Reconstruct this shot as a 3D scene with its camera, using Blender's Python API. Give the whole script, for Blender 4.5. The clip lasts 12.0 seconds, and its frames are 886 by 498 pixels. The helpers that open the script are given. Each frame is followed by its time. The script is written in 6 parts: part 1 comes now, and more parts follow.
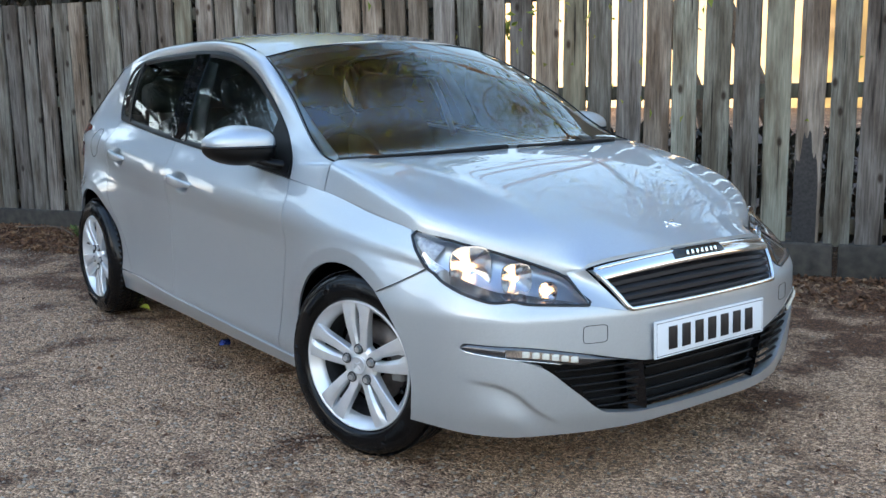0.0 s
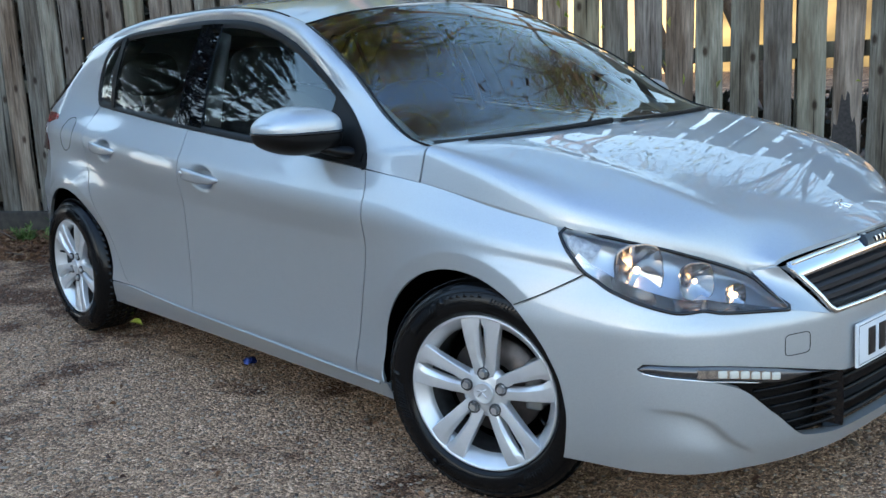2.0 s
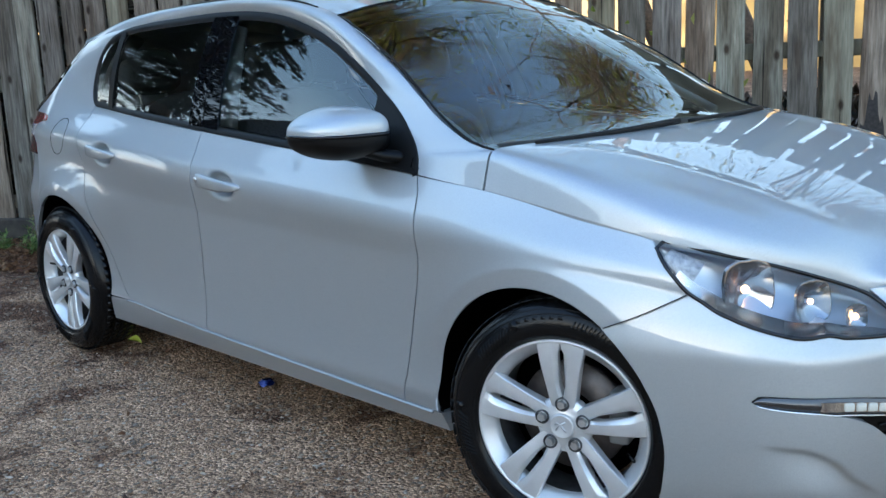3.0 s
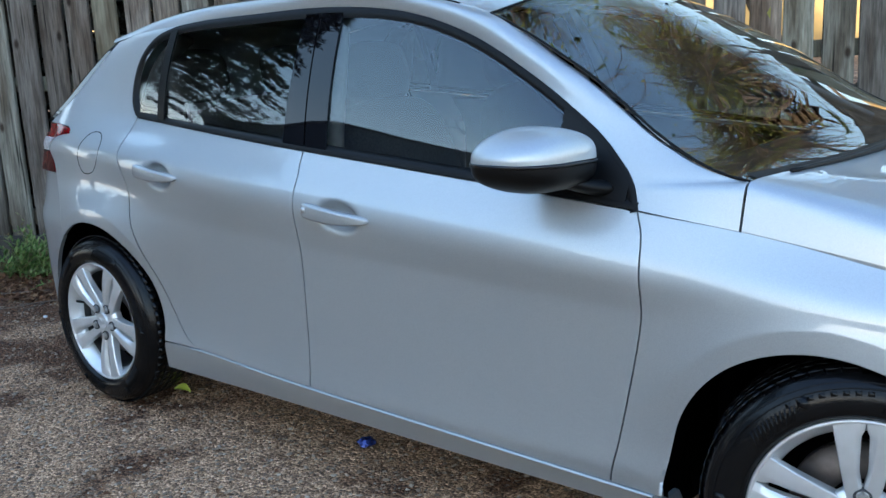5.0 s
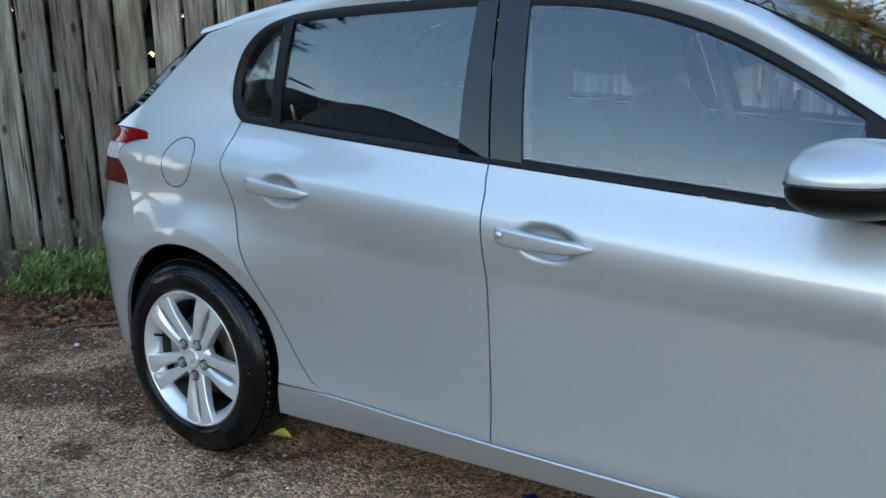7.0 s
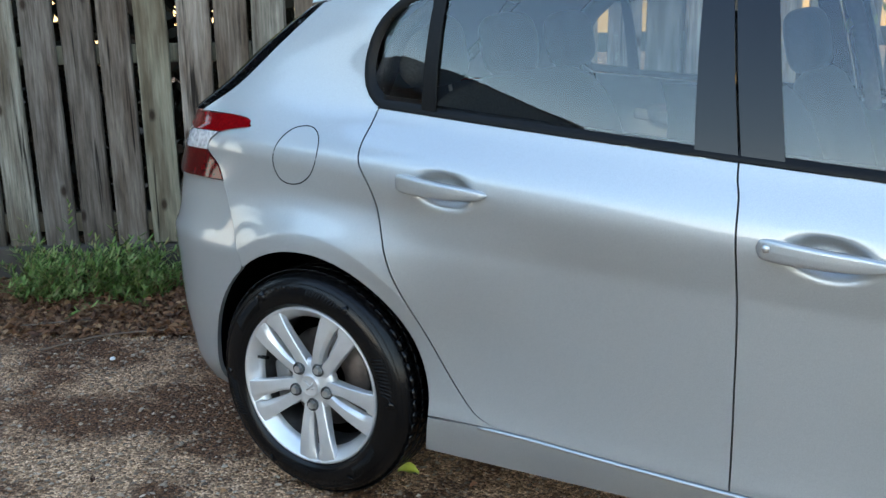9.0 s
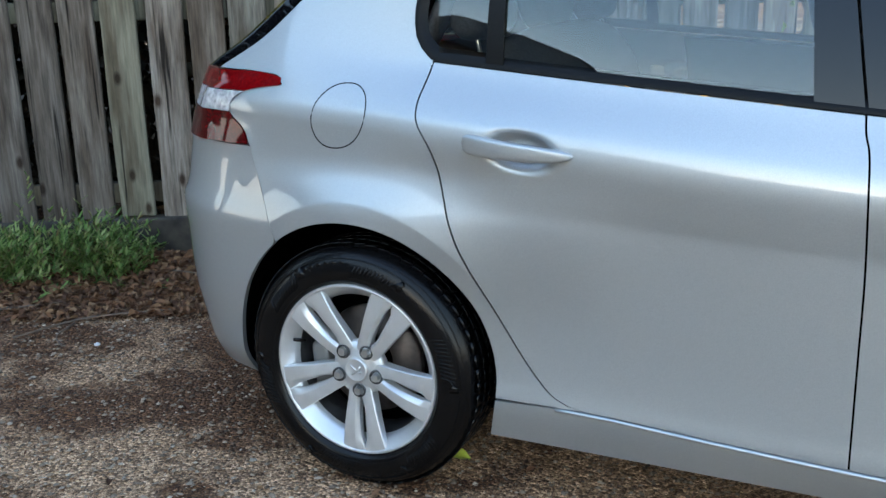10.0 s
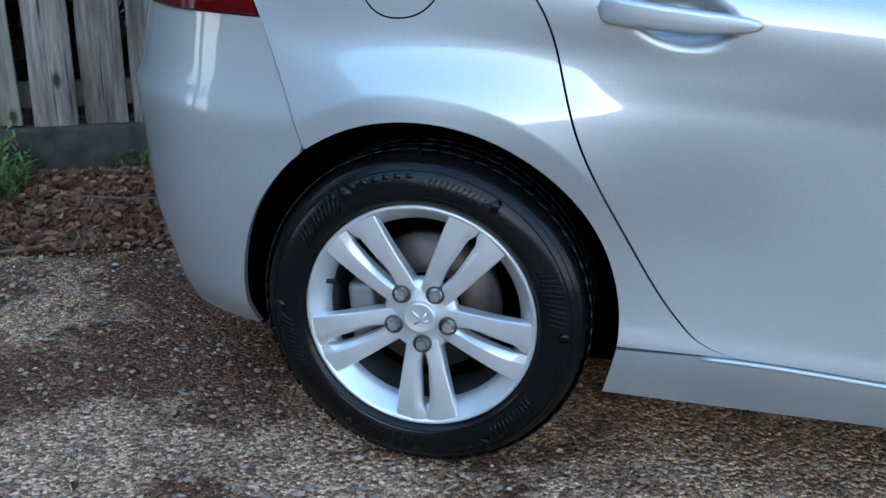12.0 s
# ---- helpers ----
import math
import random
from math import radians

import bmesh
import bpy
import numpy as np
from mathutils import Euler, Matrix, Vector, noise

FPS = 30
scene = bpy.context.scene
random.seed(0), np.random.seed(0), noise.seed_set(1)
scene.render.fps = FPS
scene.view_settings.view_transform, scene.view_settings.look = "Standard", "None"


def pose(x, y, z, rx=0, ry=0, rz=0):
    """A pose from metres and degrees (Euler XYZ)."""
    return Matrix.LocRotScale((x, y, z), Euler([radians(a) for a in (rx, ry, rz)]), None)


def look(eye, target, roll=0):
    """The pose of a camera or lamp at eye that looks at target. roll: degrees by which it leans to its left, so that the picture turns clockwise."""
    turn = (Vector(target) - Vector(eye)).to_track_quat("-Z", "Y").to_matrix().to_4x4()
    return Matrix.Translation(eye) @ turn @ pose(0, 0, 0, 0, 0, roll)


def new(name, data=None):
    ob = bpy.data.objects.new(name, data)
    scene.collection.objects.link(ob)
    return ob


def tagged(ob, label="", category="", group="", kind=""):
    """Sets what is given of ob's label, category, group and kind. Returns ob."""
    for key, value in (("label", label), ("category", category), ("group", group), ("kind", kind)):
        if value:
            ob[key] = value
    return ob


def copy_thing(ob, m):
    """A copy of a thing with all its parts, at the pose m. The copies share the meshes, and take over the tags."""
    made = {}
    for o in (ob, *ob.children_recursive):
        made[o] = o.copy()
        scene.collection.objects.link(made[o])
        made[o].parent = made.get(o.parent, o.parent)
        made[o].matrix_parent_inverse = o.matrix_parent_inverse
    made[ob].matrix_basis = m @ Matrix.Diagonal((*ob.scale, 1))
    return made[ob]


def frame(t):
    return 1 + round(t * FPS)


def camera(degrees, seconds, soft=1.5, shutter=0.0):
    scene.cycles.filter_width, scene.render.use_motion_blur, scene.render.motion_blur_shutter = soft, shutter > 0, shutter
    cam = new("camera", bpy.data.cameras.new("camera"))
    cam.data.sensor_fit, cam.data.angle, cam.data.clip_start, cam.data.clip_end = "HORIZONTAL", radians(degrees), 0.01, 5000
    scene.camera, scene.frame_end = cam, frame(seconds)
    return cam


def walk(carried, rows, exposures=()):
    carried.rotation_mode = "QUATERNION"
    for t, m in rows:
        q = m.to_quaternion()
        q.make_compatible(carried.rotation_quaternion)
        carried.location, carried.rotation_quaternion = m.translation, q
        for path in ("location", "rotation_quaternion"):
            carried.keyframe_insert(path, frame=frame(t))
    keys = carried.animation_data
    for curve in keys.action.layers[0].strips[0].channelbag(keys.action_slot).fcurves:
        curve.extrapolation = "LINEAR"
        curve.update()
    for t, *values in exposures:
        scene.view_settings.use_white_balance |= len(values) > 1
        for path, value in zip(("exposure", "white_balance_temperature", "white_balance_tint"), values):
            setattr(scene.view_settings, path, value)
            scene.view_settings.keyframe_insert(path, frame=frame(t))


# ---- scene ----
cam = camera(48.6, 12.0)
PATH = [
    (0, (2.623, -2.432, 1.216), (1.041, -1.256, 0.874), -0.8),
    (0.5, (2.417, -2.475, 1.213), (0.872, -1.258, 0.853), -1.5),
    (1, (2.23, -2.5, 1.209), (0.721, -1.244, 0.831), -2.0),
    (1.5, (1.99, -2.558, 1.21), (0.513, -1.266, 0.82), -2.3),
    (2, (1.77, -2.575, 1.206), (0.325, -1.25, 0.809), -2.5),
    (2.5, (1.574, -2.559, 1.208), (0.156, -1.206, 0.809), -2.5),
    (3, (1.375, -2.569, 1.196), (-0.015, -1.187, 0.798), -2.4),
    (3.2, (1.28, -2.588, 1.199), (-0.099, -1.195, 0.804), -2.3),
    (5, (0.51, -2.659, 1.264), (-0.743, -1.16, 0.837), -2.5),
    (5.5, (0.296, -2.708, 1.273), (-0.925, -1.183, 0.845), -2.2),
    (6, (0.083, -2.69, 1.26), (-1.111, -1.143, 0.835), -2.0),
    (6.5, (-0.075, -2.679, 1.269), (-1.244, -1.114, 0.84), -1.9),
    (7, (-0.307, -2.727, 1.266), (-1.443, -1.139, 0.835), -1.8),
    (8.8, (-1.013, -2.719, 1.26), (-2.021, -1.056, 0.792), -0.8),
    (9, (-1.087, -2.738, 1.267), (-2.075, -1.066, 0.789), -1.0),
    (9.5, (-1.272, -2.757, 1.253), (-2.191, -1.054, 0.746), -0.9),
    (10, (-1.494, -2.716, 1.222), (-2.321, -0.979, 0.678), -1.0),
    (10.5, (-1.693, -2.671, 1.181), (-2.414, -0.899, 0.598), -0.8),
    (11, (-1.921, -2.628, 1.157), (-2.53, -0.833, 0.518), -0.6),
    (11.5, (-2.08, -2.531, 1.099), (-2.59, -0.721, 0.418), -0.1),
    (12, (-2.214, -2.406, 1.054), (-2.644, -0.585, 0.348), 1.2),
]
walk(cam, [(t, look(eye, target, roll)) for t, eye, target, roll in PATH], [(0.0, 2.28, 5880, 9), (1.0, 2.15, 5780, 8), (2.5, 2.06, 5550, 6), (5.5, 2.15, 5550, 6), (7.0, 2.22, 5800, 5), (9.0, 2.36, 6050, 5), (10.5, 2.30, 5800, 5), (12.0, 2.36, 5200, 5)])

# ---- light ----
world = bpy.data.worlds.new("sky")
scene.world = world
world.use_nodes = True
wn = world.node_tree
sky = wn.nodes.new("ShaderNodeTexSky")
sky.sky_type, sky.sun_disc = "NISHITA", False
SUN_HIGH, SUN_TURN = 6.0, 175.0
sky.sun_elevation, sky.sun_rotation = radians(SUN_HIGH), radians(SUN_TURN)
sky.air_density, sky.dust_density, sky.ozone_density = 1.0, 1.5, 1.0
wn.nodes["Background"].inputs["Strength"].default_value = 0.15
haze = wn.nodes.new("ShaderNodeMix")
haze.data_type = "RGBA"
haze.inputs[0].default_value = 0.65
# clear air: pale towards the horizon, deep blue overhead
way = wn.nodes.new("ShaderNodeTexCoord")
height = wn.nodes.new("ShaderNodeSeparateXYZ")
wn.links.new(way.outputs["Generated"], height.inputs[0])
air = wn.nodes.new("ShaderNodeValToRGB")
air.color_ramp.elements[0].position, air.color_ramp.elements[0].color = 0.0, (0.86, 0.76, 0.66, 1)
air.color_ramp.elements[1].position, air.color_ramp.elements[1].color = 1.0, (0.12, 0.19, 0.37, 1)
air.color_ramp.elements.new(0.12).color = (0.72, 0.72, 0.71, 1)
air.color_ramp.elements.new(0.26).color = (0.55, 0.63, 0.69, 1)
air.color_ramp.elements.new(0.5).color = (0.305, 0.42, 0.54, 1)
wn.links.new(height.outputs["Z"], air.inputs["Fac"])
bright = wn.nodes.new("ShaderNodeVectorMath")
bright.operation = "SCALE"
wn.links.new(air.outputs[0], bright.inputs[0])
toward = wn.nodes.new("ShaderNodeVectorMath")
toward.operation = "DOT_PRODUCT"
toward.inputs[1].default_value = (math.sin(radians(SUN_TURN)), math.cos(radians(SUN_TURN)), 0)
wn.links.new(way.outputs["Generated"], toward.inputs[0])
dim = wn.nodes.new("ShaderNodeMapRange")
dim.inputs["From Min"].default_value, dim.inputs["From Max"].default_value = -1, 1
dim.inputs["To Min"].default_value, dim.inputs["To Max"].default_value = 4.3, 9.6
wn.links.new(toward.outputs["Value"], dim.inputs["Value"])
wn.links.new(dim.outputs[0], bright.inputs["Scale"])
wn.links.new(bright.outputs[0], haze.inputs[7])
wn.links.new(sky.outputs[0], haze.inputs[6])
wn.links.new(haze.outputs[2], wn.nodes["Background"].inputs["Color"])
sun = new("sun", bpy.data.lights.new("sun", "SUN"))
sun.data.energy, sun.data.angle, sun.data.color = 4.0, radians(0.6), (1.0, 0.80, 0.55)
_d = Vector((math.sin(radians(SUN_TURN)) * math.cos(radians(SUN_HIGH)), math.cos(radians(SUN_TURN)) * math.cos(radians(SUN_HIGH)), math.sin(radians(SUN_HIGH))))
sun.matrix_world = look(_d * 30, (0, 0, 0))


# ---- materials ----
def material(name):
    m = bpy.data.materials.new(name)
    m.use_nodes = True
    return m, m.node_tree.nodes, m.node_tree.links, m.node_tree.nodes["Principled BSDF"]


def simple(name, colour, rough=0.5, metal=0.0, coat=0.0, grain=0.0, grain_scale=60.0, bump=0.0, spec=0.5):
    """A plain paint, plastic or metal with a little grain in colour, gloss and relief."""
    m, n, l, b = material(name)
    b.inputs["Base Color"].default_value = (*colour, 1)
    b.inputs["Roughness"].default_value = rough
    b.inputs["Metallic"].default_value = metal
    b.inputs["Coat Weight"].default_value = coat
    b.inputs["Coat Roughness"].default_value = 0.03
    b.inputs["Specular IOR Level"].default_value = spec
    if grain or bump:
        c = n.new("ShaderNodeTexCoord")
        t = n.new("ShaderNodeTexNoise")
        t.inputs["Scale"].default_value, t.inputs["Detail"].default_value = grain_scale, 6
        l.new(c.outputs["Object"], t.inputs["Vector"])
        r = n.new("ShaderNodeValToRGB")
        r.color_ramp.elements[0].position, r.color_ramp.elements[1].position = 0.3, 0.7
        r.color_ramp.elements[0].color = (*[v * (1 - grain) for v in colour], 1)
        r.color_ramp.elements[1].color = (*[min(1, v * (1 + grain)) for v in colour], 1)
        l.new(t.outputs["Fac"], r.inputs["Fac"])
        l.new(r.outputs["Color"], b.inputs["Base Color"])
        if bump:
            k = n.new("ShaderNodeBump")
            k.inputs["Strength"].default_value, k.inputs["Distance"].default_value = bump, 0.004
            l.new(t.outputs["Fac"], k.inputs["Height"])
            l.new(k.outputs["Normal"], b.inputs["Normal"])
    return m


def glass_like(name, tint, ior=1.5, rough=0.0, sheen=(1, 1, 1)):
    """A thin pane: it lets tinted light through and mirrors by Fresnel."""
    m, n, l, b = material(name)
    n.remove(b)
    clear, gloss, mix, fres = n.new("ShaderNodeBsdfTransparent"), n.new("ShaderNodeBsdfGlossy"), n.new("ShaderNodeMixShader"), n.new("ShaderNodeFresnel")
    clear.inputs["Color"].default_value = (*tint, 1)
    gloss.inputs["Roughness"].default_value = rough
    gloss.inputs["Color"].default_value = (*sheen, 1)
    fres.inputs["IOR"].default_value = ior
    l.new(fres.outputs[0], mix.inputs[0])
    l.new(clear.outputs[0], mix.inputs[1])
    l.new(gloss.outputs[0], mix.inputs[2])
    l.new(mix.outputs[0], n["Material Output"].inputs["Surface"])
    return m


def glow(name, colour, strength):
    m, n, l, b = material(name)
    b.inputs["Base Color"].default_value = (*colour, 1)
    b.inputs["Emission Color"].default_value = (*colour, 1)
    b.inputs["Emission Strength"].default_value = strength
    return m


def silver_paint():
    m, n, l, b = material("silver_paint")
    c = n.new("ShaderNodeTexCoord")
    fl = n.new("ShaderNodeTexVoronoi")
    fl.inputs["Scale"].default_value = 900
    dirt = n.new("ShaderNodeTexNoise")
    dirt.inputs["Scale"].default_value, dirt.inputs["Detail"].default_value = 3.0, 8
    l.new(c.outputs["Object"], fl.inputs["Vector"])
    l.new(c.outputs["Object"], dirt.inputs["Vector"])
    r = n.new("ShaderNodeValToRGB")
    r.color_ramp.elements[0].color = (0.37, 0.395, 0.41, 1)
    r.color_ramp.elements[1].color = (0.46, 0.485, 0.50, 1)
    l.new(fl.outputs["Color"], r.inputs["Fac"])
    l.new(r.outputs["Color"], b.inputs["Base Color"])
    q = n.new("ShaderNodeMapRange")
    q.inputs["To Min"].default_value, q.inputs["To Max"].default_value = 0.44, 0.52
    l.new(dirt.outputs["Fac"], q.inputs["Value"])
    l.new(q.outputs[0], b.inputs["Roughness"])
    b.inputs["Metallic"].default_value = 0.7
    b.inputs["Coat IOR"].default_value = 1.62
    b.inputs["Coat Weight"].default_value, b.inputs["Coat Roughness"].default_value = 1.0, 0.008
    return m


def weathered_wood(name, dark, light, tone=0.35):
    """Grey, weathered softwood: long grain, cracks, knots, green and rusty stains; boards differ by Object Info."""
    m, n, l, b = material(name)
    c, o = n.new("ShaderNodeTexCoord"), n.new("ShaderNodeObjectInfo")
    off = n.new("ShaderNodeVectorMath")
    off.operation = "SCALE"
    off.inputs[0].default_value = (17.0, 5.0, 31.0)
    l.new(o.outputs["Random"], off.inputs["Scale"])
    add = n.new("ShaderNodeVectorMath")
    l.new(c.outputs["Object"], add.inputs[0])
    l.new(off.outputs[0], add.inputs[1])
    long = n.new("ShaderNodeMapping")
    long.inputs["Scale"].default_value = (1, 1, 0.06)
    l.new(add.outputs[0], long.inputs["Vector"])
    warp = n.new("ShaderNodeTexNoise")
    warp.inputs["Scale"].default_value, warp.inputs["Detail"].default_value = 90, 12
    warp.inputs["Roughness"].default_value = 0.68
    l.new(long.outputs[0], warp.inputs["Vector"])
    broad = n.new("ShaderNodeTexNoise")
    broad.inputs["Scale"].default_value, broad.inputs["Detail"].default_value = 5, 6
    mid = n.new("ShaderNodeMapping")
    mid.inputs["Scale"].default_value = (3, 1, 0.5)
    l.new(add.outputs[0], mid.inputs["Vector"])
    l.new(mid.outputs[0], broad.inputs["Vector"])
    crack = n.new("ShaderNodeTexNoise")
    crack.inputs["Scale"].default_value, crack.inputs["Detail"].default_value = 42, 3
    thin = n.new("ShaderNodeMapping")
    thin.inputs["Scale"].default_value = (1, 1, 0.035)
    l.new(add.outputs[0], thin.inputs["Vector"])
    l.new(thin.outputs[0], crack.inputs["Vector"])
    knot = n.new("ShaderNodeTexVoronoi")
    knot.inputs["Scale"].default_value = 2.7
    kmap = n.new("ShaderNodeMapping")
    kmap.inputs["Scale"].default_value = (1.4, 1, 0.75)
    kmap.inputs["Rotation"].default_value = (radians(-90), 0, 0)
    knot.voronoi_dimensions = "2D"
    l.new(add.outputs[0], kmap.inputs["Vector"])
    l.new(kmap.outputs[0], knot.inputs["Vector"])
    base = n.new("ShaderNodeValToRGB")
    e = base.color_ramp.elements
    e[0].position, e[0].color = 0.28, (*dark, 1)
    e[1].position, e[1].color = 0.72, (*light, 1)
    l.new(warp.outputs["Fac"], base.inputs["Fac"])
    stain = n.new("ShaderNodeMix")
    stain.data_type, stain.blend_type = "RGBA", "MULTIPLY"
    sr = n.new("ShaderNodeValToRGB")
    sr.color_ramp.elements[0].position, sr.color_ramp.elements[0].color = 0.34, (0.36, 0.30, 0.25, 1)
    sr.color_ramp.elements[1].position, sr.color_ramp.elements[1].color = 0.62, (1.0, 1.0, 1.0, 1)
    l.new(broad.outputs["Fac"], sr.inputs["Fac"])
    stain.inputs[0].default_value = 0.9
    l.new(base.outputs[0], stain.inputs[6])
    l.new(sr.outputs[0], stain.inputs[7])
    cr = n.new("ShaderNodeValToRGB")
    cr.color_ramp.elements[0].position, cr.color_ramp.elements[0].color = 0.30, (0.12, 0.11, 0.10, 1)
    cr.color_ramp.elements[1].position, cr.color_ramp.elements[1].color = 0.37, (1, 1, 1, 1)
    l.new(crack.outputs["Fac"], cr.inputs["Fac"])
    m2 = n.new("ShaderNodeMix")
    m2.data_type, m2.blend_type = "RGBA", "MULTIPLY"
    m2.inputs[0].default_value = 1.0
    l.new(stain.outputs[2], m2.inputs[6])
    l.new(cr.outputs[0], m2.inputs[7])
    kr = n.new("ShaderNodeValToRGB")
    kr.color_ramp.elements[0].position, kr.color_ramp.elements[0].color = 0.03, (0.22, 0.165, 0.13, 1)
    kr.color_ramp.elements[1].position, kr.color_ramp.elements[1].color = 0.075, (1, 1, 1, 1)
    l.new(knot.outputs["Distance"], kr.inputs["Fac"])
    m3 = n.new("ShaderNodeMix")
    m3.data_type, m3.blend_type = "RGBA", "MULTIPLY"
    m3.inputs[0].default_value = 1.0
    l.new(m2.outputs[2], m3.inputs[6])
    l.new(kr.outputs[0], m3.inputs[7])
    hue = n.new("ShaderNodeHueSaturation")
    val = n.new("ShaderNodeMapRange")
    val.inputs["To Min"].default_value, val.inputs["To Max"].default_value = 1 - tone, 1 + tone
    l.new(o.outputs["Random"], val.inputs["Value"])
    l.new(val.outputs[0], hue.inputs["Value"])
    # some boards run browner, some greener
    cast, tintm = n.new("ShaderNodeValToRGB"), n.new("ShaderNodeMix")
    cast.color_ramp.elements[0].color, cast.color_ramp.elements[1].color = (1.10, 0.98, 0.84, 1), (0.93, 1.02, 0.92, 1)
    cast.color_ramp.elements.new(0.5).color = (1.0, 1.0, 1.02, 1)
    again = n.new("ShaderNodeMath")
    again.operation = "MULTIPLY"
    again.inputs[1].default_value = 7.31
    frac = n.new("ShaderNodeMath")
    frac.operation = "FRACT"
    l.new(o.outputs["Random"], again.inputs[0])
    l.new(again.outputs[0], frac.inputs[0])
    l.new(frac.outputs[0], cast.inputs["Fac"])
    tintm.data_type, tintm.blend_type = "RGBA", "MULTIPLY"
    tintm.inputs[0].default_value = 1.0
    l.new(m3.outputs[2], tintm.inputs[6])
    l.new(cast.outputs[0], tintm.inputs[7])
    l.new(tintm.outputs[2], hue.inputs["Color"])
    l.new(hue.outputs[0], b.inputs["Base Color"])
    b.inputs["Roughness"].default_value = 0.85
    b.inputs["Specular IOR Level"].default_value = 0.25
    k = n.new("ShaderNodeBump")
    k.inputs["Strength"].default_value, k.inputs["Distance"].default_value = 1.0, 0.009
    l.new(m2.outputs[2], k.inputs["Height"])
    l.new(k.outputs[0], b.inputs["Normal"])
    return m


def gravel_ground():
    """Worn tarmac with bedded gravel, brown mulch patches and pale chippings, paler towards the open yard."""
    m, n, l, b = material("gravelly_tarmac")
    c = n.new("ShaderNodeTexCoord")
    v1, v2 = n.new("ShaderNodeTexVoronoi"), n.new("ShaderNodeTexVoronoi")
    v1.inputs["Scale"].default_value, v2.inputs["Scale"].default_value = 95, 260
    big, small = n.new("ShaderNodeTexNoise"), n.new("ShaderNodeTexNoise")
    big.inputs["Scale"].default_value, big.inputs["Detail"].default_value = 2.3, 10
    big.inputs["Roughness"].default_value = 0.65
    small.inputs["Scale"].default_value, small.inputs["Detail"].default_value = 40, 8
    for t in (v1, v2, big, small):
        l.new(c.outputs["Object"], t.inputs["Vector"])
    r = n.new("ShaderNodeValToRGB")
    e = r.color_ramp.elements
    e[0].position, e[0].color = 0.14, (0.040, 0.028, 0.020, 1)
    e[1].position, e[1].color = 0.92, (0.60, 0.50, 0.40, 1)
    for p, q in ((0.40, (0.122, 0.076, 0.047)), (0.60, (0.295, 0.198, 0.126)), (0.78, (0.51, 0.375, 0.255))):
        e.new(p).color = (*q, 1)
    mixv = n.new("ShaderNodeMix")
    mixv.data_type = "RGBA"
    mixv.inputs[0].default_value = 0.58
    l.new(v1.outputs["Color"], mixv.inputs[6])
    l.new(v2.outputs["Color"], mixv.inputs[7])
    bw = n.new("ShaderNodeRGBToBW")
    l.new(mixv.outputs[2], bw.inputs[0])
    l.new(bw.outputs[0], r.inputs["Fac"])
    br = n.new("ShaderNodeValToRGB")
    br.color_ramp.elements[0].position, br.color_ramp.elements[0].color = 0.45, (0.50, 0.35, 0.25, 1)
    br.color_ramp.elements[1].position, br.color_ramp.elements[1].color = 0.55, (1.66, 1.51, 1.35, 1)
    # Slope in the colour: more mulch and painted shade towards car and fence.
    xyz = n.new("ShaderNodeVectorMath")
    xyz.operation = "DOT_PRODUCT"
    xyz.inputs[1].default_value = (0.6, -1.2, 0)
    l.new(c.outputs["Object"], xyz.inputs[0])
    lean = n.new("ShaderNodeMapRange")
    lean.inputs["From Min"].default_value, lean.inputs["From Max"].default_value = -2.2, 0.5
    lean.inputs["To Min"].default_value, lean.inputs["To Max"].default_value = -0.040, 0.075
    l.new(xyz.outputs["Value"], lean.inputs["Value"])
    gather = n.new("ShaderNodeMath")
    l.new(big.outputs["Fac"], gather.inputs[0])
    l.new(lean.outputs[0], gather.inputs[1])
    # mulch trodden into the tarmac behind the car
    at, spot, fade = n.new("ShaderNodeMapping"), n.new("ShaderNodeVectorMath"), n.new("ShaderNodeMapRange")
    at.vector_type = "TEXTURE"
    at.inputs["Location"].default_value, at.inputs["Scale"].default_value = (-3.42, -0.62, 0), (0.78, 0.33, 1)
    at.inputs["Rotation"].default_value = (0, 0, radians(12))
    spot.operation = "LENGTH"
    l.new(c.outputs["Object"], at.inputs["Vector"])
    l.new(at.outputs[0], spot.inputs[0])
    fade.inputs["From Min"].default_value, fade.inputs["From Max"].default_value = 0.35, 1.1
    fade.inputs["To Min"].default_value, fade.inputs["To Max"].default_value = -0.075, 0.012
    l.new(spot.outputs["Value"], fade.inputs["Value"])
    both = n.new("ShaderNodeMath")
    l.new(gather.outputs[0], both.inputs[0])
    l.new(fade.outputs[0], both.inputs[1])
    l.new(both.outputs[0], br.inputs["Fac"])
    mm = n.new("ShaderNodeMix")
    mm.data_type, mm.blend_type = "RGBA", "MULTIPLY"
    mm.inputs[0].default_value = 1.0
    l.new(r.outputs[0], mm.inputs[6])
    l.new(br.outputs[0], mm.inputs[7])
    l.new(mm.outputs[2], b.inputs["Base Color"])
    b.inputs["Roughness"].default_value = 0.8
    b.inputs["Specular IOR Level"].default_value = 0.3
    hsum = n.new("ShaderNodeMath")
    hsum.operation = "ADD"
    l.new(v1.outputs["Distance"], hsum.inputs[0])
    l.new(small.outputs["Fac"], hsum.inputs[1])
    k = n.new("ShaderNodeBump")
    k.invert = True
    k.inputs["Strength"].default_value, k.inputs["Distance"].default_value = 1.0, 0.010
    l.new(hsum.outputs[0], k.inputs["Height"])
    l.new(k.outputs[0], b.inputs["Normal"])
    return m


